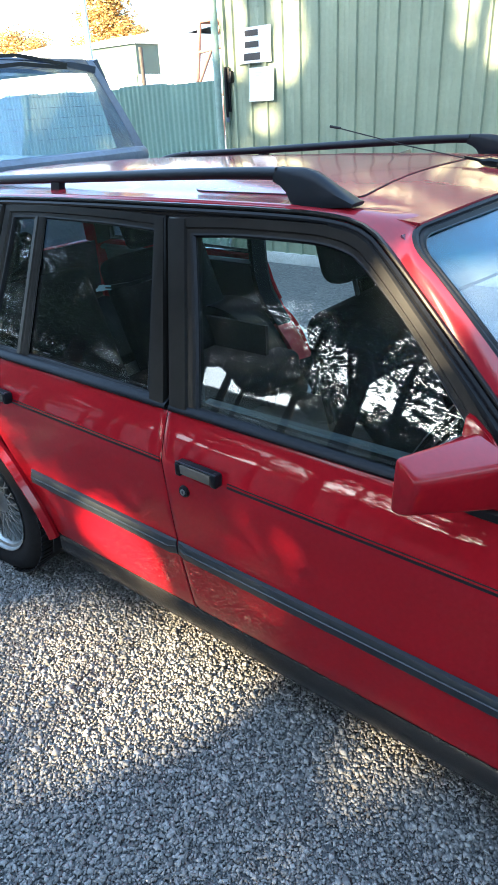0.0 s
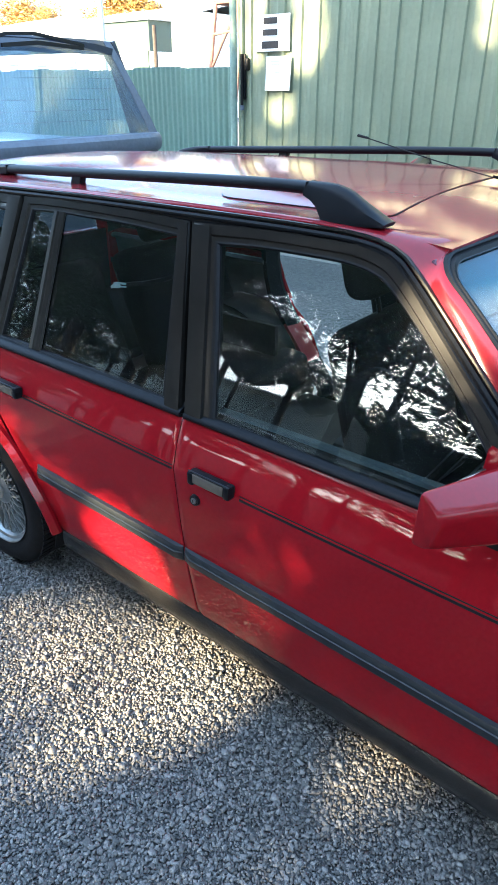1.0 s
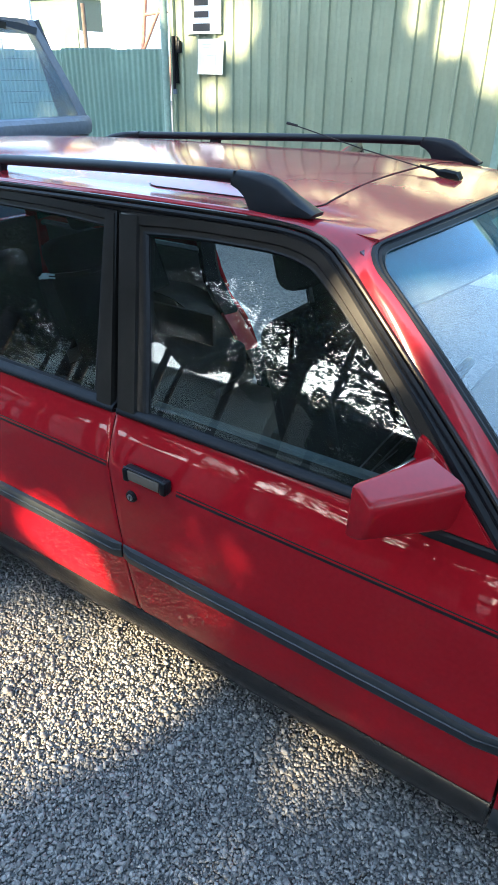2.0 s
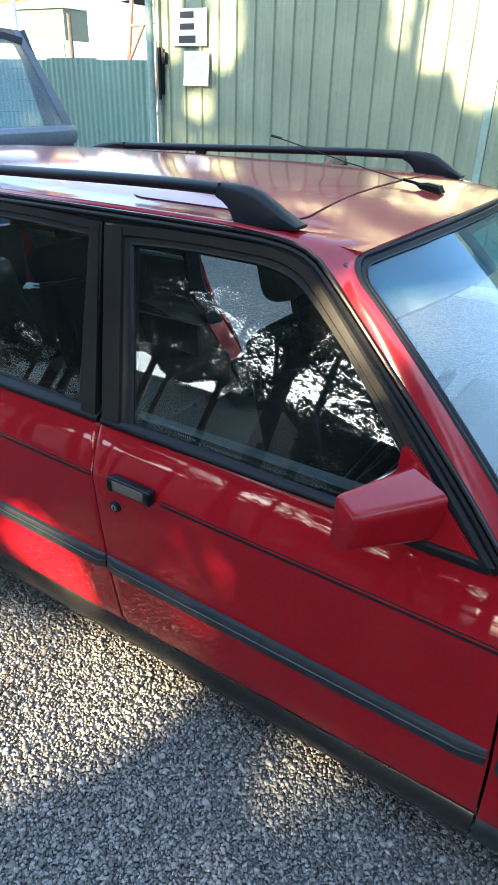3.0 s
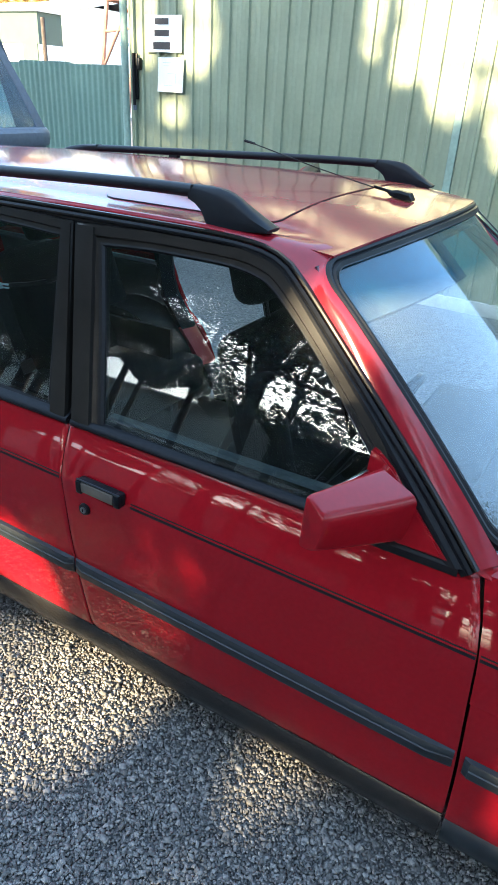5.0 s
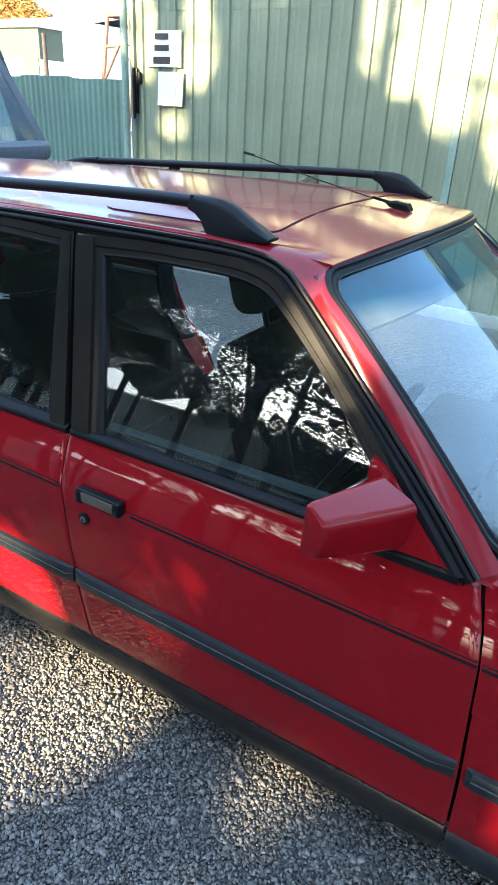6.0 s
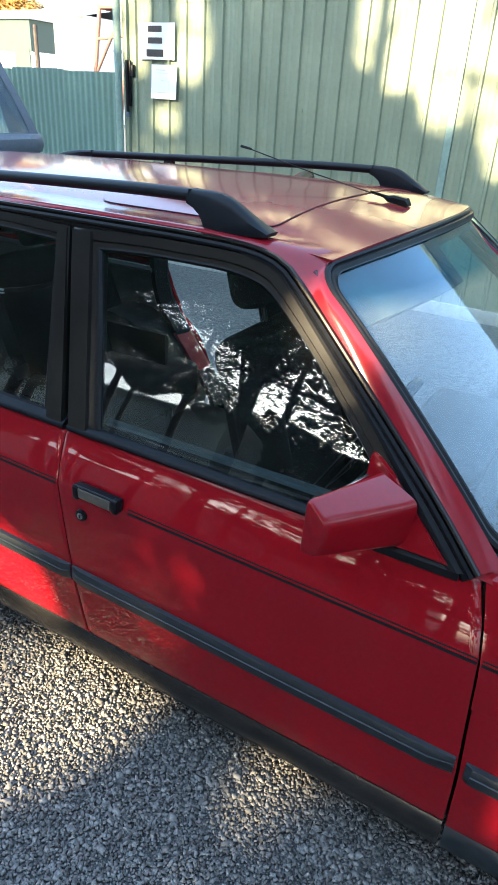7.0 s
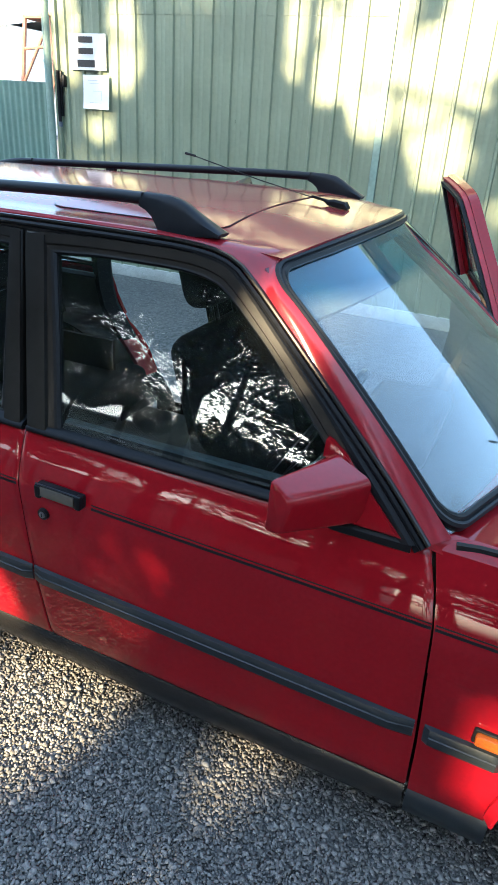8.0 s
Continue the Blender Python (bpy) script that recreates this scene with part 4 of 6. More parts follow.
def wheel(cx, far=False, steer=0.0):
    f = flip if far else (lambda b: b)
    c = (cx, 0, HUB_Z)
    face = 0.004
    dish = face + 0.014
    tyre = lathe([(0.195, 0.19 + face), (0.215, 0.20 + face), (0.262, 0.203 + face), (0.286, 0.195 + face), (0.296, 0.178 + face), (0.298, 0.15 + face), (0.298, 0.05 + face), (0.295, 0.032 + face), (0.287, 0.018 + face), (0.274, 0.006 + face), (0.252, 0.0 + face), (0.235, 0.001 + face), (0.215, 0.006 + face), (0.2, 0.012 + face), (0.195, 0.02 + face)], c, 64)
    w = part("wheel", f(tyre), TYRE, car, "worn black road tyre")
    if cx < 0 and not far:
        for i in range(72):
            a = 2 * math.pi * i / 72
            m = Matrix.Translation((cx + 0.297 * math.cos(a), face + 0.035, HUB_Z + 0.297 * math.sin(a))) @ Matrix.Rotation(-a, 4, "Y")
            if i == 0:
                b0 = bmesh.new()
                bmesh.ops.create_cube(b0, size=1, matrix=Matrix.Diagonal((0.006, 0.05, 0.017, 1)))
                block = part("tread_block", b0, TYRE, w, smooth=0)
                block.matrix_basis = m
            else:
                o = new("tread_block", block.data)
                o.parent, o.matrix_basis = w, m
    part("rim", f(lathe([(0.200, -0.004 + dish), (0.204, -0.010 + dish), (0.200, -0.008 + dish), (0.196, 0.004 + dish), (0.186, 0.008 + dish), (0.180, 0.022 + dish), (0.172, 0.045 + dish), (0.168, 0.12 + dish), (0.175, 0.18 + dish), (0.190, 0.185 + dish)], c, 64)), ALLOY, w, "silver alloy rim")
    part("brake_disc", f(cyl((cx, 0.11 + dish, HUB_Z), (cx, 0.12 + dish, HUB_Z), 0.13, 0.13, 32)), STRIP, w)
    part("hub", f(lathe([(0.0, 0.012 + dish), (0.022, 0.012 + dish), (0.030, 0.018 + dish), (0.034, 0.022 + dish), (0.060, 0.026 + dish), (0.070, 0.034 + dish), (0.072, 0.07 + dish), (0.0, 0.07 + dish)], c, 24)), ALLOY, w)
    part("hub_cap", f(cyl((cx, 0.014 + dish, HUB_Z), (cx, 0.004 + dish, HUB_Z), 0.040, 0.034, 6)), ALLOY, w, "hexagonal centre cap")
    part("cap_ring", f(cyl((cx, 0.006 + dish, HUB_Z), (cx, 0.0025 + dish, HUB_Z), 0.026, 0.025, 24)), RUBBER, w)
    part("cap_badge", f(cyl((cx, 0.004 + dish, HUB_Z), (cx, 0.0015 + dish, HUB_Z), 0.018, 0.018, 24)), ROUNDEL, w, "plain blue centre badge")
    sp = None
    for i in range(20):
        for d in (-1, 1):
            a = 2 * math.pi * (i + 0.5 * (d > 0)) / 20
            p0 = Vector((0.064 * math.cos(a), 0.030, 0.064 * math.sin(a)))
            a2 = a + d * 0.36
            p1 = Vector((0.180 * math.cos(a2), 0.022, 0.180 * math.sin(a2)))
            b0 = sweep([p0 + Vector((cx, dish, HUB_Z)), (p0 + p1) / 2 + Vector((cx, dish - 0.004, HUB_Z)), p1 + Vector((cx, dish, HUB_Z))], [(-0.0038, -0.006), (0.0038, -0.006), (0.0028, 0.004), (-0.0028, 0.004)], (0, -1, 0))
            part("spoke", f(b0), ALLOY, w, smooth=0)
    return w


wheel(AXLE_R + 0.025)
wheel(AXLE_F)
wheel(AXLE_R + 0.025, True)
wheel(AXLE_F, True)

# ---- inside the car ----
part("floor_pan", rbox((-0.2, CAR_W / 2, 0.22), (3.6, 1.46, 0.06), 0.01), RUBBER, car, "dark carpeted floor")
part("firewall", rbox((1.16, CAR_W / 2, 0.56), (0.05, 1.44, 0.62), 0.01), RUBBER, car)
part("headlining", sheet([[(x, y, zroof(x, y) - 0.030) for x in np.linspace(-1.85, 0.52, 20)] for y in np.linspace(0.28, CAR_W - 0.28, 10)], 0.006), DASH, car, "grey headlining")
part("load_floor", rbox((-1.55, CAR_W / 2, 0.55), (0.95, 1.40, 0.05), 0.01), CLOTH, car)


def door_card(x0, x1, ztop=0.868):
    P = []
    for z, y in ((0.27, 0.085), (0.45, 0.08), (0.60, 0.075), (0.66, 0.06), (0.74, 0.07), (0.82, 0.082), (ztop, 0.092), (ztop + 0.012, 0.100), (ztop + 0.012, 0.120), (ztop, 0.135)):
        P.append([(x, y + (0.03 if z > 0.6 else 0), z) for x in np.linspace(x0, x1, 10)])
    return sheet(P, 0.015)


# the blue-grey here imitates sky reflected on the lining's top
part("door_card", door_card(0.06, 0.97), BLUEGREY, front_door, "dark grey door lining")
part("door_card", door_card(-0.80, -0.02), CLOTH, rear_door, "dark grey door lining")
both("cargo_trim", lambda: door_card(-1.9, -0.84), DASH, car)


def cushion(c, s, r=0.04, rot=None, seg=4):
    return rbox(c, s, r, rot, seg=seg)


def front_seat(y, x, deg):
    """x: where the back of the seat stands at elbow height; deg: how far it leans."""
    lean = Matrix.Rotation(radians(-deg), 4, "Y")
    up = Vector((-math.sin(radians(deg)), 0, math.cos(radians(deg))))
    foot = Vector((x + 0.13, y, 0.54))
    st = part("front_seat", cushion((x + 0.30, y, 0.42), (0.50, 0.50, 0.16), 0.05), CLOTH, car, "dark cloth front seat")
    part("backrest", cushion(foot + up * 0.28, (0.12, 0.48, 0.62), 0.05, lean), CLOTH, st)
    for dy in (-0.215, 0.215):
        part("side_bolster", cushion(foot + up * 0.26 + Vector((0.04, dy, 0)), (0.12, 0.07, 0.50), 0.03, lean), CLOTH, st)
        part("base_bolster", cushion((x + 0.30, y + dy, 0.46), (0.46, 0.07, 0.13), 0.03), CLOTH, st)
    part("headrest", cushion(foot + up * 0.725, (0.10, 0.27, 0.19), 0.04, lean), CLOTH, st, "dark padded headrest")
    for dy in (-0.05, 0.05):
        part("headrest_post", cyl(foot + up * 0.56 + Vector((0, dy, 0)), foot + up * 0.66 + Vector((0, dy, 0)), 0.006), RUBBER, st)
    part("seat_base", rbox((x + 0.27, y, 0.29), (0.40, 0.40, 0.10), 0.01), RUBBER, st)


front_seat(0.47, 0.345, 15)
front_seat(CAR_W - 0.47, 0.05, 15)
lean = Matrix.Rotation(radians(-22), 4, "Y")
rs = part("rear_seat", cushion((-0.78, CAR_W / 2, 0.42), (0.50, 1.28, 0.18), 0.05), CLOTH, car, "dark cloth rear bench")
for y in (0.46, CAR_W - 0.46):
    part("rear_backrest", cushion((-1.08, y, 0.72), (0.14, 0.60, 0.54), 0.05, lean), CLOTH, rs)
    part("rear_headrest", cushion((-1.20, y, 1.06), (0.09, 0.26, 0.16), 0.035, lean), CLOTH, rs)

# dashboard
P = []
for x, z in ((1.06, 0.872), (0.98, 0.895), (0.91, 0.905), (0.84, 0.905), (0.80, 0.87), (0.79, 0.78), (0.80, 0.62), (0.84, 0.50)):
    P.append([(x + 0.03 - 0.12 * ((y - CAR_W / 2) / 0.68) ** 2 * min(1, max(0, (x - 0.8) / 0.2)), y, z) for y in np.linspace(0.14, CAR_W - 0.14, 24)])
dash = part("dashboard", sheet(P, 0.02), DASH, car, "grey dashboard")
part("instrument_hood", cushion((0.80, 0.47, 0.925), (0.20, 0.42, 0.07), 0.03), DASH, dash)
part("glove_shelf", rbox((0.82, CAR_W - 0.45, 0.72), (0.10, 0.44, 0.16), 0.02), DASH, dash)
part("centre_console", rbox((0.42, CAR_W / 2, 0.40), (0.80, 0.18, 0.26), 0.03), DASH, car)
part("gear_lever", cyl((0.50, CAR_W / 2, 0.52), (0.46, CAR_W / 2, 0.68), 0.012, 0.02), RUBBER, car)
sw_c = Vector((0.60, 0.44, 0.86))
axis = Vector((-0.86, 0, 0.50)).normalized()
e1 = Vector((0, 1, 0))
e2 = axis.cross(e1)
ring = [sw_c + 0.19 * (e1 * math.cos(t) + e2 * math.sin(t)) for t in np.linspace(0, 2 * math.pi, 40, endpoint=False)]
wheel_ob = part("steering_wheel", sweep(ring, [(0.014 * math.cos(t), 0.014 * math.sin(t)) for t in np.linspace(0, 6.283, 9)[:-1]], list([axis] * 40), closed=True), BLACK, car, "black steering wheel")
part("wheel_boss", rbox(sw_c - axis * 0.03, (0.05, 0.19, 0.15), 0.02, Matrix.Rotation(radians(30), 4, "Y")), BLACK, wheel_ob)
for t in (0.25, 2.89, 4.1, 5.32):
    part("wheel_spoke", cyl(sw_c - axis * 0.02, sw_c + 0.185 * (e1 * math.cos(t) + e2 * math.sin(t)), 0.013), BLACK, wheel_ob)
part("steering_column", cyl(sw_c - axis * 0.04, sw_c - axis * 0.30, 0.045), BLACK, wheel_ob)
part("sun_visor", sheet([[wscreen(a, b, -0.035 - 0.05 * b) for a in np.linspace(-0.90, -0.16, 8)] for b in (0.21, 0.15, 0.08, 0.02)], 0.02), BLUEGREY, car, "blue-grey sun visor folded down")
part("sun_visor", cushion((0.50, CAR_W - 0.47, 1.275), (0.15, 0.44, 0.022), 0.009, Matrix.Rotation(radians(20), 4, "Y")), DASH, car, "grey sun visor")
mir = part("interior_mirror", cushion((0.56, CAR_W / 2, 1.245), (0.03, 0.24, 0.06), 0.012), BLACK, car, "black rear-view mirror")
part("mirror_stalk", cyl((0.565, CAR_W / 2, 1.27), (0.60, CAR_W / 2, 1.325), 0.008), BLACK, mir)


def inner_b_pillar():
    P = []
    for z in np.linspace(0.28, 1.27, 8):
        y = 0.11 if z < 0.88 else 0.065 + 0.387 * (z - 0.9) + 0.045
        x = gap_b(z) if z < 0.873 else 0.004 - (z - 0.873) * 0.225
        P.append([(x - 0.05, y, z), (x, y - 0.006, z), (x + 0.05, y, z)])
    return sheet(P, 0.03)


part("b_pillar", inner_b_pillar(), RUBBER, car)
part("b_pillar", flip(inner_b_pillar()), DASH, car, "grey lined pillar in the open doorway")
for f in (lambda b: b, flip):
    part("seat_belt", f(sweep([(-0.14, 0.215, 1.14), (-0.09, 0.17, 0.92), (-0.05, 0.15, 0.62), (-0.05, 0.15, 0.34)], [(-0.024, 0), (0.024, 0), (0.024, 0.002), (-0.024, 0.002)], (0, 1, 0))), RUBBER, car, "black seat belt")

def etch(x0, x1, z, h, owner):
    part("glass_mark", sheet([[G(x, z + d, -0.0034) for x in (x0, (x0 + x1) / 2, x1)] for d in (0, h)], 0.0004), ETCH, owner, "fine pale etched bar", 0)


rng_mark = random.Random(4)
for owner, x0, x1, z, slope in ((front_door, 0.112, 0.172, 0.909, -0.03), (front_door, 0.226, 0.276, 0.903, -0.03), (rear_door, -0.565, -0.535, 0.925, 0), (rear_door, -0.515, -0.488, 0.923, 0)):
    x = x0
    while x < x1:
        w = rng_mark.uniform(0.0014, 0.0030)
        etch(x, x + w, z + slope * (x - x0), 0.0034, owner)
        x += w + 0.0028
for dx, dz in ((0, 0), (0.005, 0), (0.0025, 0.006), (0.0, 0.014), (0.006, 0.014), (0.003, 0.020)):
    etch(0.112 + dx, 0.1140 + dx, 0.925 + dz, 0.002, front_door)
part("belt_strap", sweep([(-0.56, 0.40, 1.036), (-0.47, 0.40, 1.055), (-0.39, 0.40, 1.078), (-0.335, 0.40, 1.10), (-0.27, 0.36, 1.16)], [(-0.007, -0.006), (0.007, -0.006), (0.007, 0.006), (-0.007, 0.006)], (0, 0, 1)), RUBBER, car, "dark belt guide")
bm = rbox((-0.592, 0.39, 1.031), (0.030, 0.006, 0.019), 0.003, Matrix.Rotation(-0.25, 4, "Y"))
rbox((-0.612, 0.39, 1.024), (0.022, 0.006, 0.010), 0.003, Matrix.Rotation(-0.5, 4, "Y"), bm)
rbox((-0.565, 0.39, 1.040), (0.032, 0.006, 0.006), 0.002, Matrix.Rotation(-0.1, 4, "Y"), bm)
rbox((-0.565, 0.39, 1.030), (0.032, 0.006, 0.004), 0.0015, Matrix.Rotation(-0.1, 4, "Y"), bm)
part("belt_clip", bm, CLIP, car, "pale blue plastic belt clip")

# ---- the far front door, standing open ----
HINGE = Vector((0.985, CAR_W - 0.05, 0.0))
swing = Matrix.Translation(HINGE) @ Matrix.Rotation(radians(-71), 4, Vector((-0.02, -0.075, 1)).normalized()) @ Matrix.Translation(-HINGE)
pivot.matrix_basis = swing
skin = part("door_skin", flip(door_front()), RED, pivot, "red passenger door skin")
glazed("window_frame", OF, IF, pivot, "red window frame with black seals", red_inside=True, far=True, paint=RED)
part("pillar_cover", flip(b_cover(0.011, 0.070, -0.087, -0.026)), SATIN, pivot, "black pillar cover")
part("door_card", flip(door_card(0.06, 0.97)), DASH, pivot, "dark grey door lining")
part("rubbing_strip", flip(rub(0.034, 1.012, 0.03, 0.05)), STRIP, pivot)
part("waist_moulding", flip(belt_strip(0.012, 0.945)), BLACK, pivot)
tagged(pivot, "passenger door standing wide open")

# ---- the far rear door, open as well ----
back = new("open_rear_door")
back.parent = car
RH = Vector((-0.01, CAR_W - 0.05, 0.0))
back.matrix_basis = Matrix.Translation(RH) @ Matrix.Rotation(radians(-70), 4, "Z") @ Matrix.Translation(-RH)
part("door_skin", flip(door_rear()), RED, back, "red rear door skin")
glazed("window_frame", OR, IR, back, "black-edged red window frame", red_inside=True, far=True)
part("window_divider", flip(divider()), SATIN, back)
part("door_card", flip(door_card(-0.80, -0.02)), DASH, back, "dark grey door lining")
part("waist_moulding", flip(belt_strip(-0.826, 0.0)), BLACK, back)
tagged(back, "rear passenger door standing open")


def rear_jamb(z0, z1, d0, d1, wide):
    """The body edge that the open rear door lays bare, round the wheel arch and up the pillar."""
    P = []
    for v in np.linspace(0, 1, 8):
        z = z0 + (z1 - z0) * v
        x = gap_c(z) + d0 + (d1 - d0) * v + 0.05 * max(0, z - 0.7)
        P.append([(x - wide, 0.03, z), (x - 0.02, 0.05, z), (x, 0.09, z), (x - 0.02, 0.16, z)])
    return sheet(P, 0.03)


part("door_jamb", flip(rear_jamb(0.43, 0.60, 0.087, 0.05, 0.11)), RED_IN, car, "red painted rear door jamb")
part("pillar_lining", flip(rear_jamb(0.59, 1.10, 0.055, 0.0, 0.12)), CLOTH, car, "dark pillar lining")
part("arch_lining", flip(rear_jamb(0.28, 0.44, 0.12, 0.09, 0.11)), CLOTH, car, "dark lining beside the rear seat")


# ---- shed, fence and what stands along them ----
WALL_Y = 4.90
RIB = 0.1957
RIB0 = -3.408            # a rib's middle


def rib_row(x0, x1):
    """The outline of ribbed cladding between x0 and x1: (x, how proud)."""
    out = [(x0, 0.0)]
    k = math.ceil((x0 - RIB0) / RIB - 0.5)
    while RIB0 + k * RIB < x1 + 0.02:
        c = RIB0 + k * RIB
        for dx, h in ((-0.020, 0.0), (-0.011, 0.022), (0.011, 0.022), (0.020, 0.0), (0.066, 0.0), (0.070, 0.0014), (0.076, 0.0014), (0.080, 0.0), (0.112, 0.0), (0.116, 0.0014), (0.122, 0.0014), (0.126, 0.0)):
            if x0 + 0.002 < c + dx < x1 - 0.002:
                out.append((c + dx, h))
        k += 1
    out.append((x1, 0.0))
    return out


def gable(x):
    """How high the shed's front wall reaches at x."""
    return min(4.97 - 0.55 * abs(x + 0.30), 3.67 - 0.80 * (x - 2.07))


def cladding(x0, x1, z0, z1, y=WALL_Y, zn=5, facing=-1, bow=0.0):
    Q = rib_row(x0, x1)
    P = [[(x, y + facing * h + bow * math.sin(3.1 * x + 5 * z0 + 4 * v), z0 + ((z1 or gable(x)) - z0) * v) for x, h in Q] for v in np.linspace(0, 1, zn)]
    return sheet(P, 0.003)


def wall_run(name, x0, x1, tiers, label):
    xs = np.linspace(x0, x1, 21)
    w = tagged(link(name, sheet([[(x, WALL_Y + 0.045, z) for x, z in zip(xs, [0.05] * 21)], [(x, WALL_Y + 0.045, gable(x) - 0.02) for x in xs]], 0.06), GREEN_D, smooth=0), label, "wall", kind="structure")
    step = RIB * 4
    start = RIB0 + RIB / 2 + 0.06
    k = math.floor((x0 - start) / step)
    while start + k * step < x1:
        a, b = max(x0, start + k * step), min(x1, start + (k + 1) * step)
        for i, (z0, z1) in enumerate(tiers):
            if b - a > 0.03:
                part("cladding_panel", cladding(a, b, z0, z1, WALL_Y - 0.004 * i + 0.001 * (k % 2), bow=0.0012), GREEN, w, smooth=20)
        k += 1
    return w


TOP = 3.1
EAST = 4.10
wall_run("wall_north", -3.70, -0.485, ((0.10, 2.365), (2.35, None)), "ribbed green steel shed door, weathered")
wall_run("wall_north_east", -0.415, EAST, ((0.10, 1.565), (1.55, None)), "ribbed green steel shed cladding")
for x, wd in ((-0.45, 0.05),):
    link("trim", rbox((x, WALL_Y + 0.012, 2.44), (0.062, 0.05, 4.8), 0.004), GREEN_D, smooth=0)
tagged(bpy.data.objects["trim"], "dark green door edge channel", "trim", kind="structure")
link("trim_edge", rbox((-3.715, WALL_Y - 0.004, 1.53), (0.05, 0.07, 3.0), 0.006), GREEN)
tagged(bpy.data.objects["trim_edge"], "green folded door edge flashing", "trim", kind="structure")
for x0, x1 in ((-3.95, -0.30), (-0.30, 2.06), (2.06, EAST + 0.2)):
    ridge = [(x, gable(x)) for x in (x0, x1)]
    tagged(link("barge_board", sweep([(x, WALL_Y - 0.06, z - 0.08) for x, z in ridge], [(-0.02, -0.03), (0.02, -0.03), (0.02, 0.12), (-0.02, 0.12)], (0, 0, 1)), GREEN_D), "green steel barge board on the shed gable", "trim", kind="structure")
    tagged(link("shed_roof", sheet([[(x, WALL_Y - 0.1, z + 0.05) for x, z in ridge], [(x, 14.0, z + 0.05) for x, z in ridge]], 0.05), GREEN_D, smooth=0), "pitched steel shed roof", "roof", kind="structure")
for x, h in ((-3.72, 2.94), (EAST - 0.03, 1.96)):
    tagged(link("wall_end", rbox((x, 9.5, h / 2 + 0.01), (0.06, 9.0, h), 0), GREEN_D, smooth=0), "plain steel shed side wall", "wall", kind="structure")
tagged(link("plinth", rbox(((EAST - 3.75) / 2, WALL_Y + 0.02, 0.05), (EAST + 3.75, 0.09, 0.12), 0.008), CONC), "pale concrete footing under the shed", "plinth", kind="structure")

# fence
fence = tagged(new("fence"), "green corrugated steel boundary fence", "fence", kind="structure")


def corrugated(x0, x1, z0, z1, y):
    n = int((x1 - x0) / 0.0127)
    P = [[(x, y - 0.0085 * math.sin(2 * math.pi * x / 0.076), z) for x in np.linspace(x0, x1, n)] for z in (z0, (z0 + z1) / 2, z1)]
    return sheet(P, 0.002)


for i in range(22):
    a = -3.86 - 0.762 * (i + 1)
    part("fence_sheet", corrugated(a, a + 0.77, 0.05, 1.775 + 0.012 * math.sin(i * 2.1) + 0.004 * i, WALL_Y + 0.06 + 0.003 * (i % 2)), GREEN_F, fence, smooth=60)
for i in range(8):
    part("fence_post", rbox((-4.0 - 2.3 * i, WALL_Y + 0.13, 0.85), (0.06, 0.06, 1.7), 0.004), GREEN_D, fence)
part("fence_rail", rbox((-12.3, WALL_Y + 0.095, 0.4), (16.8, 0.03, 0.05), 0.003), GREEN_D, fence)
part("fence_rail", rbox((-12.3, WALL_Y + 0.095, 1.45), (16.8, 0.03, 0.05), 0.003), GREEN_D, fence)

pole = tagged(link("downpipe", cyl((-3.785, WALL_Y - 0.06, 0), (-3.785, WALL_Y - 0.06, TOP), 0.036, 0.036, 20), GREEN_D), "weathered green steel pipe beside the shed door", "pipe")
for z in (0.6, 1.95, 2.9):
    part("pipe_clip", lathe([(0.036, -0.014), (0.041, -0.014), (0.041, 0.014), (0.036, 0.014)], (0, 0, 0), 20), GREEN_D, pole).matrix_basis = Matrix.Translation((-3.785, WALL_Y - 0.06, z)) @ Matrix.Rotation(radians(90), 4, "X")

# the door's bolt
bolt = group_at("door_bolt", "black steel drop bolt on the shed door edge", "bolt")
part("bolt_rod", cyl((-3.69, WALL_Y - 0.045, 1.40), (-3.69, WALL_Y - 0.045, 1.88), 0.016, 0.016, 12), RUBBER, bolt)
part("bolt_plate", rbox((-3.685, WALL_Y - 0.028, 1.68), (0.065, 0.02, 0.40), 0.006), BLACK, bolt)
part("bolt_knob", rbox((-3.615, WALL_Y - 0.045, 1.79), (0.035, 0.05, 0.11), 0.015), RUBBER, bolt)
part("bolt_foot", cyl((-3.687, WALL_Y - 0.045, 1.385), (-3.687, WALL_Y - 0.045, 1.43), 0.021, 0.021, 12), GREYBLUE, bolt, "blue-grey bolt foot")


def leaflet(name, label, c, w, h, curl, bars, ink):
    g = group_at(name, label, "notice")
    P = [[(c[0] - w / 2 + w * u, WALL_Y - 0.030 - curl * (u - 0.5) ** 2 - curl * 0.6 * (1 - v) ** 2, c[1] - h / 2 + h * v) for u in np.linspace(0, 1, 8)] for v in np.linspace(0, 1, 8)]
    part("sheet", sheet(P, 0.001), PAPER, g)
    for x, z, bw, bh in bars:
        u, v = 0.5 + x / w, 0.5 + z / h
        part("bar", rbox((c[0] + x, WALL_Y - 0.032 - curl * (u - 0.5) ** 2 - curl * 0.6 * (1 - v) ** 2, c[1] + z), (bw, 0.0012, bh), 0), ink, g, smooth=0)
    return g


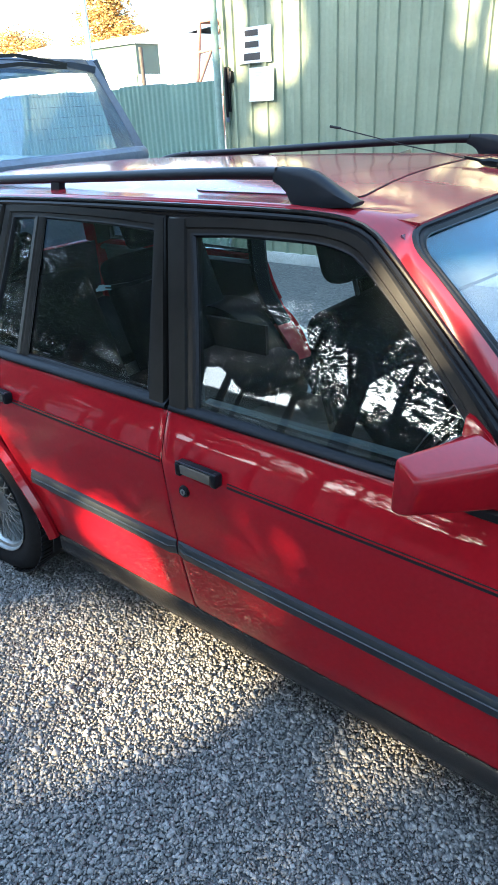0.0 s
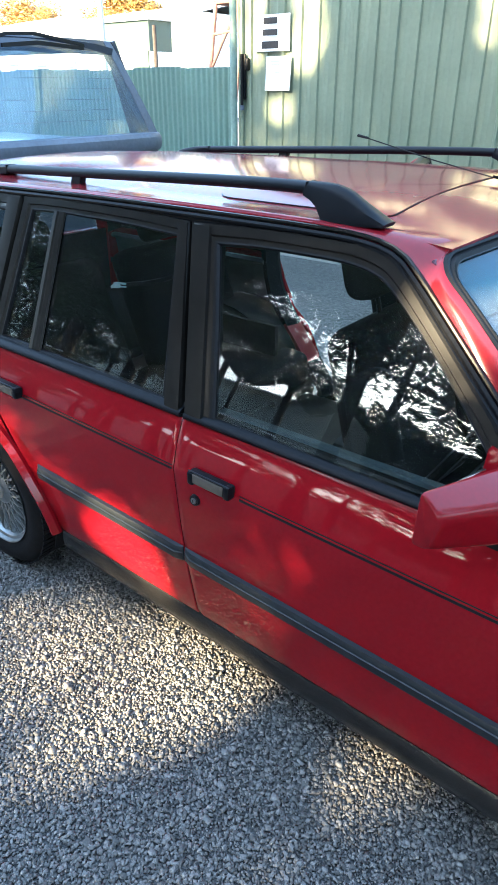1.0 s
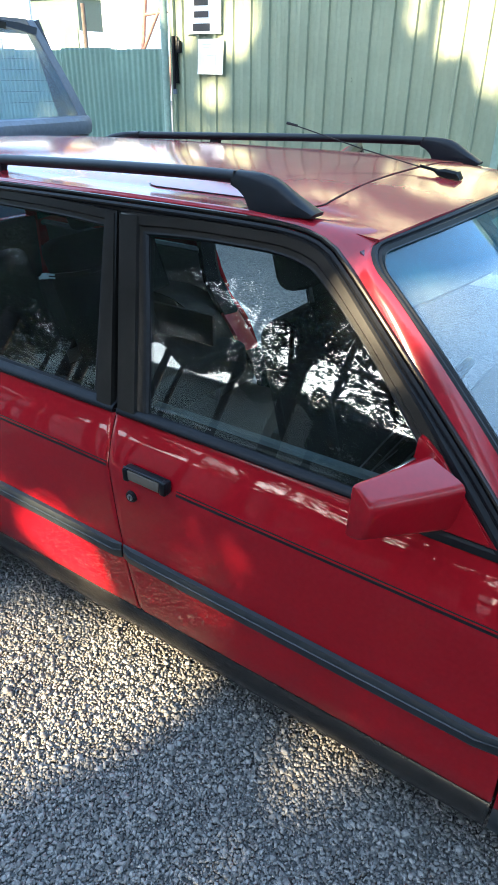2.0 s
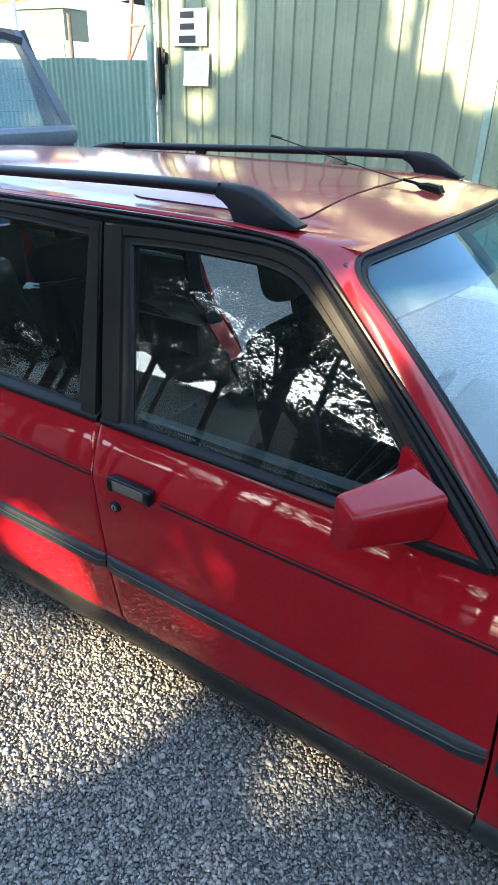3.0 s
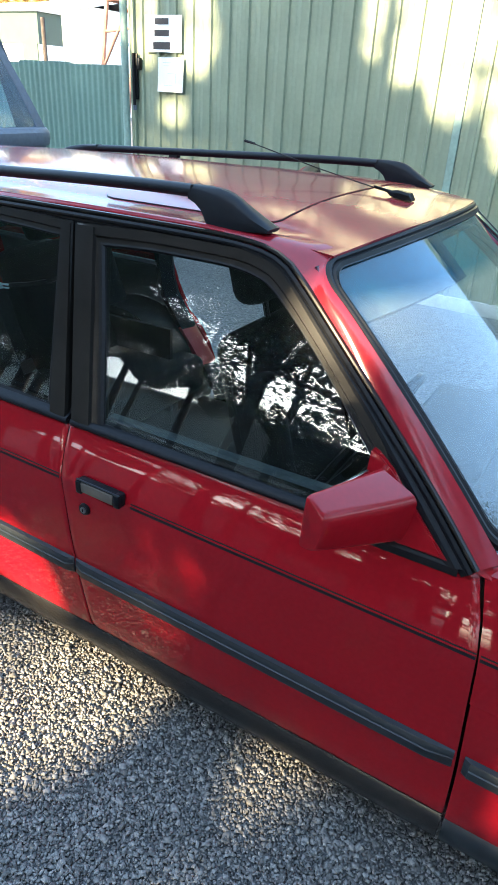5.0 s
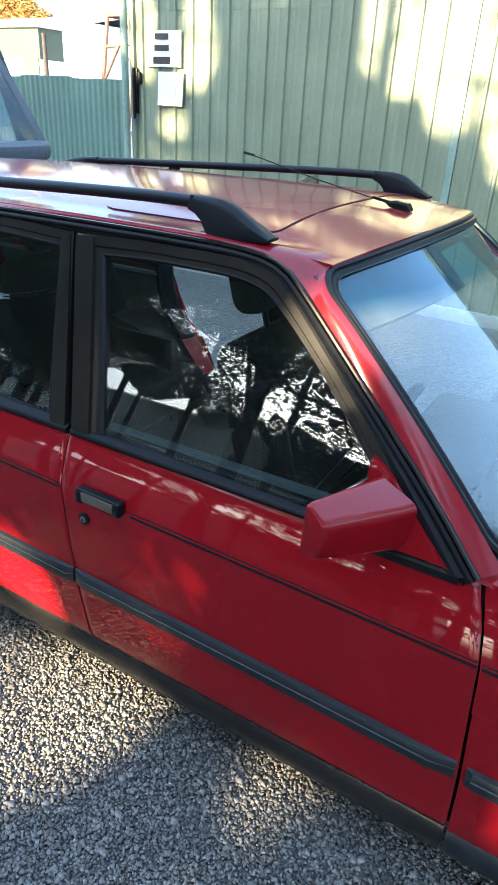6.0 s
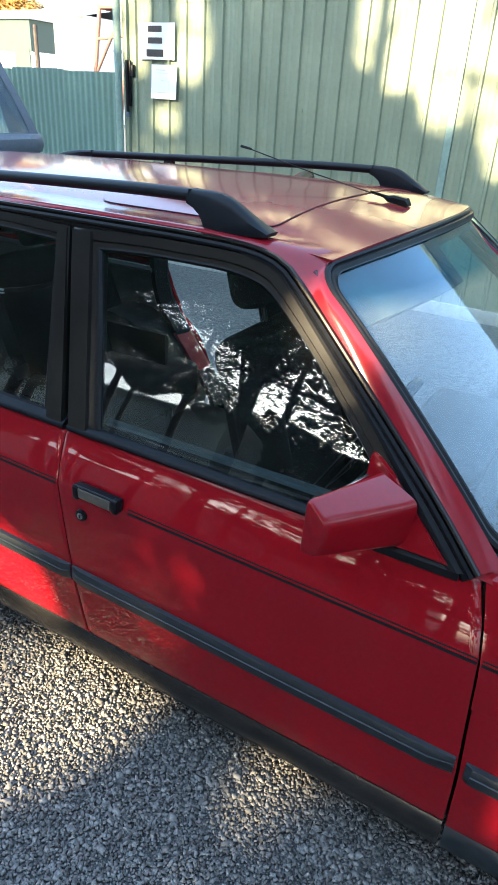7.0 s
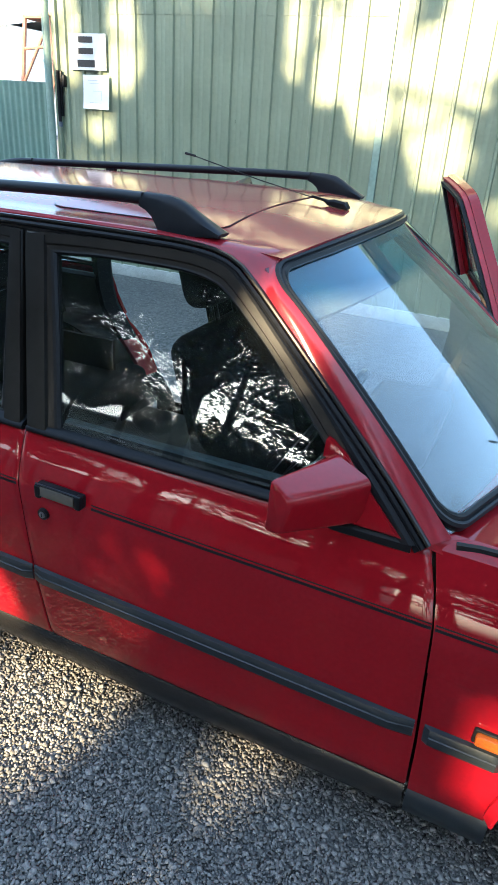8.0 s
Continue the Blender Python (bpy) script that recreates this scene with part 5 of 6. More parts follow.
leaflet("card_notice", "white card with faded grey-brown painted bars, fixed to the shed", (-3.337, 2.043), 0.42, 0.30, 0.004,
        [(-0.018, 0.100, 0.16, 0.050), (-0.018, 0.006, 0.17, 0.050), (-0.018, -0.096, 0.20, 0.060)], INK)
leaflet("paper_notice", "curled white paper notice taped to the shed below the card", (-3.246, 1.708), 0.295, 0.29, 0.03,
        [(-0.05, 0.10, 0.13, 0.006), (-0.03, 0.075, 0.16, 0.004), (0.01, 0.01, 0.10, 0.004), (0.06, -0.04, 0.004, 0.10), (0.02, -0.09, 0.08, 0.004), (-0.05, -0.09, 0.05, 0.004)], INK_FAINT)
sc = tagged(link("wall_fixing", cyl((-1.782, WALL_Y + 0.002, 1.54), (-1.782, WALL_Y - 0.006, 1.54), 0.016, 0.014, 16), GREEN), "small round capped hole in the shed door", "fixing")

# ---- dark four-wheel drive behind ----
suv = group_at("four_wheel_drive", "dark navy four-wheel drive parked tail-on beside the fence", "car")
SX = -2.66               # its tail
SY0, SY1 = 0.84, 2.71


def suv_face(z, u, out=0.0):
    """A point of its upper tail: u across from 0 to 1."""
    k = max(0.0, z - 1.27) / 0.62
    inset = 0.02 + 0.20 * k ** 1.1
    y = (SY0 + inset) * (1 - u) + (SY1 - inset) * u
    return (SX - 0.24 * k ** 1.15 - 0.05 * (2 * u - 1) ** 2 + out, y, z)


def face_sheet(z0, z1, u0, u1, out, t, nz=10, nu=16):
    return sheet([[suv_face(z, u, out) for u in np.linspace(u0, u1, nu)] for z in np.linspace(z0, z1, nz)], t)


part("tail_body", rbox((SX - 0.11, (SY0 + SY1) / 2, 0.82), (0.20, 1.78, 0.84), 0.05, seg=4), NAVY, suv)
part("side_body", rbox((SX - 2.15, (SY0 + SY1) / 2, 0.86), (4.1, 1.76, 0.78), 0.06, seg=4), NAVY, suv)
hatch = part("tail_hatch", face_sheet(1.80, 1.865, 0.04, 0.96, 0.0, 0.05), NAVY, suv, "faded dark hatch frame")
part("hatch_foot", sheet([[(SX + dx - 0.05 * (2 * u - 1) ** 2 - (0.05 if abs(2 * u - 1) > 0.97 else 0), (SY0 - 0.01) * (1 - u) + (SY1 + 0.01) * u, z) for u in np.linspace(0, 1, 26)] for z, dx in ((1.185, 0.0), (1.20, 0.035), (1.24, 0.05), (1.28, 0.045), (1.305, 0.02), (1.312, -0.02))], 0.04), GREYBLUE, suv, "weathered dark plastic hatch sill")
for u0, u1 in ((0.0, 0.045), (0.955, 1.0)):
    part("hatch_pillar", face_sheet(1.29, 1.86, u0, u1, 0.004, 0.06, nu=6), GREYBLUE, suv, "dark faded window pillar")
# the blue tint and pale haze stand in for sky mirrored in this glass
SUVGLASS = glass("suv_glass", (0.60, 0.74, 0.90), 0.07)
g = part("tail_window", face_sheet(1.30, 1.81, 0.04, 0.96, 0.0, 0.005), SUVGLASS, suv, "tail window with heater lines, blue tint for reflected sky")
g.visible_shadow = False
for i in range(6):
    z = 1.40 + 0.06 * i
    part("heater_line", sheet([[suv_face(z + d, u, 0.001) for u in np.linspace(0.12, 0.88, 12)] for d in (0, 0.001)], 0.001), GREYBLUE, g)
P = []
for v in np.linspace(0, 1, 10):
    s = 2 * v - 1
    P.append([(x, (SY0 + SY1) / 2 + 0.70 * s, 1.845 + 0.035 * (1 - s ** 4) - 0.03 * k) for x, k in ((SX - 4.0, 1), (SX - 2, 0), (SX - 0.5, 0.2), (SX - 0.30, 0.4), (SX - 0.22, 0.9))])
part("roof", sheet(P, 0.04), NAVY, suv)
for y in (SY0 + 0.02, SY1 - 0.02):
    bm = bmesh.new()
    s = 1 if y < 1.5 else -1
    for x0, x1 in ((SX - 0.34, SX - 0.14),):
        sheet([[(x0, y, 1.25), (x1, y, 1.25)], [(x0 - 0.03, y + 0.17 * s, 1.86), (x1 - 0.14, y + 0.17 * s, 1.86)]], 0.03, bm)
    part("side_pillars", bm, NAVY, suv)
wip = part("tail_wiper", sweep([(SX - 0.12, 1.46, 1.82), (SX - 0.13, 1.60, 1.858), (SX - 0.14, 1.80, 1.868), (SX - 0.15, 2.03, 1.84), (SX - 0.15, 2.17, 1.82)], [(-0.012, -0.008), (0.012, -0.008), (0.008, 0.01), (-0.008, 0.01)], (0, 0, 1)), RUBBER, suv, "black tail wiper")
part("wiper_blade", sweep([(SX - 0.11, 1.55, 1.80), (SX - 0.12, 1.80, 1.822), (SX - 0.13, 2.15, 1.806)], [(-0.01, -0.012), (0.01, -0.012), (0.005, 0.01), (-0.005, 0.01)], (0, 0, 1)), RUBBER, wip)
part("wiper_motor", rbox((SX - 0.13, 1.45, 1.815), (0.06, 0.10, 0.08), 0.02), GREYBLUE, suv)
part("tail_bumper", rbox((SX + 0.02, (SY0 + SY1) / 2, 0.52), (0.16, 1.80, 0.2), 0.04, seg=3), BLACK, suv)
for y in (SY0 + 0.11, SY1 - 0.11):
    for x in (SX - 0.95, SX - 3.45):
        tw = part("wheel", lathe([(0.0, -0.09), (0.22, -0.09), (0.24, -0.11), (0.33, -0.11), (0.365, -0.08), (0.365, 0.08), (0.33, 0.11), (0.24, 0.11), (0.22, 0.09), (0, 0.09)], (x, y, 0.365), 32), TYRE, suv)
for y in (SY0 + 0.10, SY1 - 0.10):
    part("tail_lamp", rbox((SX - 0.0, y, 1.0), (0.04, 0.13, 0.28), 0.012), TAILRED, suv)

# ---- beyond the fence ----
def distant_shed(x0, x1, y0, y1, h, rise, wall, roof_m, label, windows=True):
    b = group_at("distant_building", label, "building")
    cx, cy = (x0 + x1) / 2, (y0 + y1) / 2
    part("wall", rbox((cx, cy, h / 2), (x1 - x0, y1 - y0, h), 0), wall, b, smooth=0)
    part("roof", sheet([[(x0 - 0.3, y0 - 0.3, h), (x1 + 0.3, y0 - 0.3, h)], [(x0 - 0.3, cy, h + rise), (x1 + 0.3, cy, h + rise)], [(x0 - 0.3, y1 + 0.3, h), (x1 + 0.3, y1 + 0.3, h)]], 0.08), roof_m, b, smooth=0)
    if not windows:                                 # plain ribbed sheeting
        xs = np.arange(x0, x1, 0.15)
        part("ribbed_sheeting", sheet([[(x, (y1 + 0.01 if y1 < 0 else y0 - 0.01) + (0.05 if i % 4 < 2 else 0.0) * (1 if y1 < 0 else -1), z) for i, x in enumerate(xs)] for z in (0.0, h - 0.02)], 0.004), wall, b, smooth=0)
    n = max(2, int((x1 - x0) / 3)) if windows else 0
    for i in range(n):
        x = x0 + (x1 - x0) * (i + 0.5) / n
        w = part("window", rbox((x, y0 - 0.03, h * 0.55), (0.9, 0.06, 0.7), 0), GREYBLUE, b, smooth=0)
        part("window_frame", rbox((x, y0 - 0.04, h * 0.55 - 0.38), (1.0, 0.1, 0.06), 0), WHITEWALL, w, smooth=0)
    return b


green_shed = group_at("distant_building", "low pale shed with a green steel upper wall", "building")
part("wall", rbox((-26.5, 24.8, 1.55), (3.6, 1.5, 3.1), 0), WHITEWALL, green_shed, smooth=0)
part("upper_wall", rbox((-26.45, 24.75, 3.72), (3.5, 1.5, 1.24), 0), FAR_GREEN, green_shed, "green steel upper wall", smooth=0)
part("door", rbox((-25.3, 24.02, 2.2), (0.95, 0.06, 2.0), 0), FAR_GREEN, green_shed, smooth=0)
part("roof", rbox((-26.5, 24.75, 4.42), (3.9, 1.8, 0.16), 0.02), WHITEWALL, green_shed, smooth=0)
distant_shed(-46, -27, 30, 40, 5.2, 1.0, WHITEWALL, WHITEWALL, "long pale factory building")
distant_shed(-22, -8, 34, 44, 5.0, 1.2, WHITEWALL, WHITEWALL, "pale industrial shed with a low roof")

rack = group_at("steel_stand", "rust-red welded steel ladder stand beyond the fence", "stand")


def bar(a, b, r=0.04):
    return part("bar", cyl(a, b, r, r, 8), STEEL, rack)


for dy in (0.0, 0.9):
    bar((-9.35 - 0.1, 10.6 + dy, 0), (-8.98, 10.6 + dy, 3.06))
    bar((-8.1, 10.6 + dy, 0), (-8.45, 10.6 + dy, 3.06))
    bar((-8.98, 10.6 + dy, 3.06), (-8.45, 10.6 + dy, 3.06), 0.05)
    bar((-9.1, 10.6 + dy, 2.52), (-8.4, 10.6 + dy, 2.58), 0.03)
    bar((-9.25, 10.6 + dy, 1.75), (-8.45, 10.6 + dy, 2.95), 0.03)
for x in (-8.98, -8.45):
    bar((x, 10.6, 3.06), (x, 11.5, 3.06), 0.05)
part("deck", rbox((-8.7, 11.05, 3.1), (0.75, 1.0, 0.06), 0), STEEL, rack)
post = tagged(link("steel_post", cyl((-12.15, 12.0, 0), (-12.15, 12.0, 2.9), 0.05, 0.05, 10), BARK), "dark weathered post beyond the fence", "post")
up = tagged(link("utility_pole", cyl((-17.5, 15.0, 0), (-17.5, 15.0, 9.0), 0.10, 0.08, 12), CONC), "pale concrete utility pole", "pole")
part("cross_arm", rbox((-17.5, 15.0, 8.4), (1.6, 0.1, 0.1), 0), BARK, up)


# ---- trees ----
def limb(bm, pts, r0, r1, n=7):
    P = smooth_path(pts, max(4, len(pts) * 3))
    rings = []
    for i, p in enumerate(P):
        a, b = Vector(P[max(0, i - 1)]), Vector(P[min(len(P) - 1, i + 1)])
        d = (b - a).normalized()
        u = d.orthogonal().normalized()
        s = d.cross(u)
        r = r0 + (r1 - r0) * i / (len(P) - 1)
        rings.append([bm.verts.new(Vector(p) + (u * math.cos(t) + s * math.sin(t)) * r) for t in np.linspace(0, 2 * math.pi, n, endpoint=False)])
    for a, b in zip(rings, rings[1:]):
        for j in range(n):
            k = (j + 1) % n
            bm.faces.new((a[j], a[k], b[k], b[j]))
    bm.faces.new(rings[-1])
    return P


# Patches of sun, cut out of the crowns along the sun's line: x, z of the middle and half sizes on the plane y
SUN_CUTS = [(WALL_Y, -2.97, 2.02, 0.18, 0.42), (WALL_Y, -3.25, 1.42, 0.15, 0.13), (WALL_Y, -3.60, 2.30, 0.16, 0.45), (WALL_Y, -0.85, 2.36, 0.46, 0.56), (WALL_Y, -1.14, 2.06, 0.24, 0.30), (WALL_Y, -0.60, 1.80, 0.22, 0.34),
            (WALL_Y, 0.02, 1.75, 0.34, 0.55), (WALL_Y, 0.22, 2.36, 0.26, 0.45),
            (0.0, -0.30, -0.105, 0.37, 0.125), (0.0, -0.07, -0.005, 0.29, 0.11), (0.0, -0.25, 0.33, 0.16, 0.19), (0.0, 0.60, 0.045, 0.09, 0.034), (0.0, 1.20, 0.46, 0.10, 0.16), (0.0, 0.57, 1.27, 0.08, 0.11)]


# Fainter sun patches: the last number is the share of leaves cut away
SUN_LEAKS = [(0.0, 0.31, 0.60, 0.12, 0.19, 0.75), (0.0, 0.42, 0.36, 0.08, 0.11, 0.45), (WALL_Y, -2.25, 2.35, 0.26, 0.45, 0.65), (WALL_Y, 0.62, 1.9, 0.45, 0.9, 0.6), (WALL_Y, 1.3, 1.8, 0.5, 0.8, 0.6), (0.0, 0.60, 0.04, 0.15, 0.07, 0.7)]

# Leaves cut so the sky shows in the side windows' reflection: bearing and height in degrees from the car's side, half
# sizes, share open
SKY_CUTS = [(-24.0, 15.8, 5.0, 2.7, 0.88), (-17.0, 13.4, 3.6, 1.9, 0.85), (-35.5, 12.9, 7.0, 1.3, 0.60), (-41.5, 12.8, 1.6, 1.4, 0.5), (-36.0, 17.5, 5.0, 1.2, 0.6), (-30.0, 20.5, 4.0, 1.2, 0.5), (-9.5, 13.2, 4.0, 2.2, 0.85), (-2.0, 13.5, 3.6, 2.4, 0.85), (5.0, 13.0, 3.6, 2.2, 0.85), (-58.0, 14.0, 4.0, 1.5, 0.5)]
LOW_CUT = 11.0            # below this height in degrees leaves are cut on the west side, baring the mirrored shed


def shaded(C, wood=False, tip=False):
    """Which of the points C stand outside every opening; for wood, outside those over the car and the ground by it; for a leaf's tip, outside the clear ones."""
    keep = np.ones(len(C), bool)
    for y0, cx, cz, rx, rz, leak in [(*o, 1.0) for o in SUN_CUTS] + SUN_LEAKS:
        if (wood and y0 > 1) or ((wood or tip) and leak < 1):
            continue
        t = (y0 - C[:, 1]) / -SUN.y
        x, z = C[:, 0] - SUN.x * t, C[:, 2] - SUN.z * t
        wob = 0.30 * np.sin(9 * x + 3 * z + cx * 5) + 0.26 * np.sin(14 * z - 5 * x) + 0.16 * np.sin(31 * x + 11 * z)
        thin = np.modf(np.abs(np.sin(C[:, 0] * 91.7 + C[:, 2] * 57.3)) * 437.5)[0] > leak     # a fainter patch keeps part of its leaves
        keep &= thin | (((x - cx) / rx) ** 2 + ((z - cz) / rz) ** 2 + (0.85 * wob if y0 > 1 else 0.4 * wob) >= 1)
    # angles from the side window, for the cuts made for its reflection
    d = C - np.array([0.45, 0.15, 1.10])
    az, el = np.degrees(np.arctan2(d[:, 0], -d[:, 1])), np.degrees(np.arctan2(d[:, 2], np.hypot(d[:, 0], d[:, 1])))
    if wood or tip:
        return keep & (tip | (el > LOW_CUT + 1.6) | (az > -23.5))
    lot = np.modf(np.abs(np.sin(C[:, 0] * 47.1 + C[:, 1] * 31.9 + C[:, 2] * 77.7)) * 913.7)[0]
    for a0, e0, ra, re, share in SKY_CUTS:
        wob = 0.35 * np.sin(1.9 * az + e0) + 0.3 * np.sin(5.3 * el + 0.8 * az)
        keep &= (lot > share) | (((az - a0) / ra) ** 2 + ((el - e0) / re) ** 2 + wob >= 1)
    keep &= (el > LOW_CUT + 0.7 * np.sin(0.9 * az)) | (az > -23.5) | (az < -43.5)
    keep &= (C[:, 1] > -12.9) | (el > 20.5 + 1.5 * np.sin(0.7 * az)) | (az > -18.5)         # the second row is cut lower down, to keep that sky open
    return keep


def leaves(centres, rng, size, per, spread, carve, flat=0.5, thin=0.34):
    """Many small narrow leaves about the centres, as one mesh."""
    V = []
    for c in centres:
        m = per
        if carve and c[2] < 5.0 and rng.random() > (0.82 if c[0] < -1.5 else 0.9):
            continue                                # some low leaf clumps skipped, to open up the reflection
        if carve and c[2] > 5.0:
            m = int(per * 1.25)
        C = np.array(c) + rng.normal(0, 1, (m, 3)) * np.array([spread, spread, spread * flat])
        if carve:
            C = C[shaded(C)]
        if not len(C):
            continue
        n = len(C)
        d = rng.normal(0, 1, (n, 3))
        d[:, 2] *= 0.3
        d /= np.linalg.norm(d, axis=1, keepdims=True)
        e = np.cross(d, rng.normal(0, 1, (n, 3)))
        e /= np.linalg.norm(e, axis=1, keepdims=True)
        L = size * rng.uniform(0.6, 1.4, (n, 1))
        if carve:
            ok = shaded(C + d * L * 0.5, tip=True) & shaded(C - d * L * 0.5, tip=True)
            C, d, e, L = C[ok], d[ok], e[ok], L[ok]
        W = L * thin
        V.append(np.stack([C - d * L * 0.5, C + e * W * 0.5, C + d * L * 0.5, C - e * W * 0.5], axis=1))
    V = np.concatenate(V).reshape(-1, 3)
    n = len(V) // 4
    me = bpy.data.meshes.new("crown")
    me.from_pydata(V.tolist(), [], np.arange(4 * n).reshape(-1, 4).tolist())
    return me


def tree(x, y, h, seed, lean=(0, 0), r=0.22, crown=(2.5, 1.0), material=None, label="", size=0.13, per=46, limbs=13, carve=True, fork=None, low=0):
    rng = np.random.default_rng(seed)
    t = group_at("tree", label, "tree")
    bm = bmesh.new()
    trunk = limb(bm, [(x, y, -0.1), (x + lean[0] * 0.3, y + lean[1] * 0.3, h * 0.33), (x + lean[0] * 0.7, y + lean[1] * 0.7, h * 0.66), (x + lean[0], y + lean[1], h)], r, r * 0.18, 9)
    tips = []
    for i in range(limbs + low):
        drop = i >= limbs                               # low spreading boughs
        k = 0.36 + 0.012 * (i - limbs) if drop else 0.31 + 0.67 * i / limbs
        p = Vector(trunk[int(k * (len(trunk) - 1))])
        a = i * 2.4 + rng.uniform(-0.5, 0.5)
        L = crown[0] * (1.15 - 0.65 * k) * rng.uniform(0.75, 1.25)
        rise = rng.uniform(0.03, 0.16) if drop else rng.uniform(0.1, 0.55) * crown[1]
        q = p + Vector((math.cos(a) * L, math.sin(a) * L, L * rise))
        m = p.lerp(q, 0.5) + Vector((rng.normal() * 0.15, rng.normal() * 0.15, L * 0.08))
        bare = carve and not shaded(np.array([p.lerp(q, 0.2), p.lerp(q, 0.4), p.lerp(q, 0.6), p.lerp(q, 0.8), q]), True).all()
        if bare:                                        # bough left out where it would cross a cut; its leaves stay
            P = [p.lerp(q, f) for f in np.linspace(0, 1, 9)]
        else:
            P = limb(bm, [p, m, q], r * (0.16 if drop else 0.32) * (1.2 - k), 0.018, 6)
        for s in range(5):
            b = Vector(P[int((0.35 + 0.13 * s) * (len(P) - 1))])
            a2 = a + rng.uniform(-1.3, 1.3)
            l2 = L * rng.uniform(0.25, 0.5)
            e = b + Vector((math.cos(a2) * l2, math.sin(a2) * l2, l2 * rng.uniform(-0.1, 0.5)))
            tips += [b.lerp(e, 0.45), b.lerp(e, 0.75), e]
            if bare or carve and not shaded(np.array([b.lerp(e, 0.5), e]), True).all():
                continue
            limb(bm, [b, b.lerp(e, 0.5) + Vector((0, 0, 0.05)), e], 0.022, 0.006, 5)
        tips.append(q)
    if fork:                                       # the trunk parts into three low limbs
        for dx, dy, dz, w in ((0.75, 0.2, 2.4, 0.52), (1.5, -0.3, 1.9, 0.30), (-0.85, 0.1, 2.4, 0.36)):
            p = Vector(min(trunk, key=lambda q: abs(q[2] - fork)))
            q = p + Vector((dx, dy, dz))
            P = limb(bm, [p - Vector((0, 0, 0.25)), p.lerp(q, 0.35) + Vector((dx * 0.10, 0, -0.06)), p.lerp(q, 0.7), q], r * w, 0.04, 8)
            for s in range(6):
                b = Vector(P[int((0.4 + 0.1 * s) * (len(P) - 1))])
                e = b + Vector((rng.uniform(-0.9, 1.3), rng.uniform(-0.6, 0.6), rng.uniform(0.0, 0.7)))
                limb(bm, [b, b.lerp(e, 0.5) + Vector((0, 0, 0.08)), e], 0.03, 0.006, 5)
                tips += [b.lerp(e, 0.8), e]
    tips.append(Vector(trunk[-1]))
    part("trunk", bm, BARK, t, smooth=60)
    me = leaves(tips, rng, size, per, crown[0] * (0.105 if carve else 0.20), carve, 0.16 if carve else 0.7, 0.32 if carve else 0.34)
    me.materials.append(material or LEAF)
    c = new("crown", me)
    c.parent = t
    return t


# the pines behind the camera: some mirrored in the windows, others added to block sun
PINE = "dark spreading pine tree on the yard's edge"
for i, (x, y, h, lx, cr) in enumerate([(-10.5, -10.0, 10.4, 0.6, 3.6), (-7.2, -8.6, 9.8, -0.7, 3.5), (-4.25, -9.2, 9.2, 0.1, 3.5), (-0.6, -8.4, 8.7, -0.6, 3.4), (0.4, -9.8, 9.0, 0.6, 3.4), (3.2, -9.0, 8.8, -0.4, 3.4), (6.5, -10.0, 9.0, 0.5, 3.4), (9.6, -9.2, 8.8, -0.4, 3.3), (13.0, -9.8, 8.6, 0.3, 3.2), (-9.2, -7.0, 9.6, 0.3, 3.4), (-15.6, -10.6, 10.4, 0.4, 3.6), (-13.5, -7.6, 9.8, 0.4, 3.5), (-17.0, -9.5, 9.2, -0.5, 3.4), (-12.4, -12.5, 8.0, 0.3, 3.0), (-1.3, -11.5, 8.4, 0.3, 3.4), (1.2, -11.2, 8.2, -0.3, 3.4), (-0.4, -13.0, 8.8, 0.2, 3.4)]):
    near = i in (0, 1, 2, 3, 9)
    tree(x, y, h, 11 + i, (lx, 0.3), 0.24 if i == 2 else 0.20, (cr, 0.9), LEAF, PINE, 0.10 if near else 0.13, 170 if near else 72, 19 if near else 17, fork=3.85 if i == 2 else None, low=6 if near and i != 3 else 0)
for i, (x, y, h) in enumerate([(-1.2, -12.0, 4.2), (-3.9, -12.8, 4.3), (2.4, -12.4, 5.2), (5.2, -12.6, 5.0), (-9.4, -12.6, 6.0), (-13.6, -12.2, 6.6), (-17.0, -12.8, 6.8)]):
    tree(x, y, h, 41 + i, (0.2, 0), 0.12, (2.2, 0.8), LEAF, "bushy young pine under the taller pines", 0.11, 110, 12)
# unseen pines added to cut skylight from the east
for i, (x, y, h) in enumerate([(14.0, -4.0, 8.6), (16.5, 1.8, 9.0), (15.0, 7.6, 8.6)]):
    tree(x, y, h, 61 + i, (0.3, 0.2), 0.20, (3.4, 0.8), LEAF, "dark pine tree added out of view to darken the east", 0.16, 70, 15, False)
# a taller unseen row added to block stray sun, and two big pines added to darken the east
for i, (x, y, h) in enumerate([(-11.5, -14.6, 12.4), (-8.7, -14.2, 12.0), (-5.9, -14.8, 12.6), (-2.2, -14.2, 12.0), (0.2, -14.8, 12.2)]):
    tree(x, y, h, 91 + i, (0.3, 0.2), 0.16, (3.2, 0.7), LEAF, "tall dense pine added behind to block the sun", 0.20, 120, 19)
for i, (x, y, h) in enumerate([(7.8, -5.6, 11.0), (11.0, -1.2, 11.0)]):
    tree(x, y, h, 101 + i, (0.3, 0.2), 0.24, (3.6, 0.8), LEAF, "dark pine tree added out of view to darken the east", 0.18, 60, 17, False)
# the low building behind them
distant_shed(-34, -1, -30, -20, 5.68, 0.2, SHEDGREY, SHEDGREY, "long grey corrugated shed behind the pines", False)
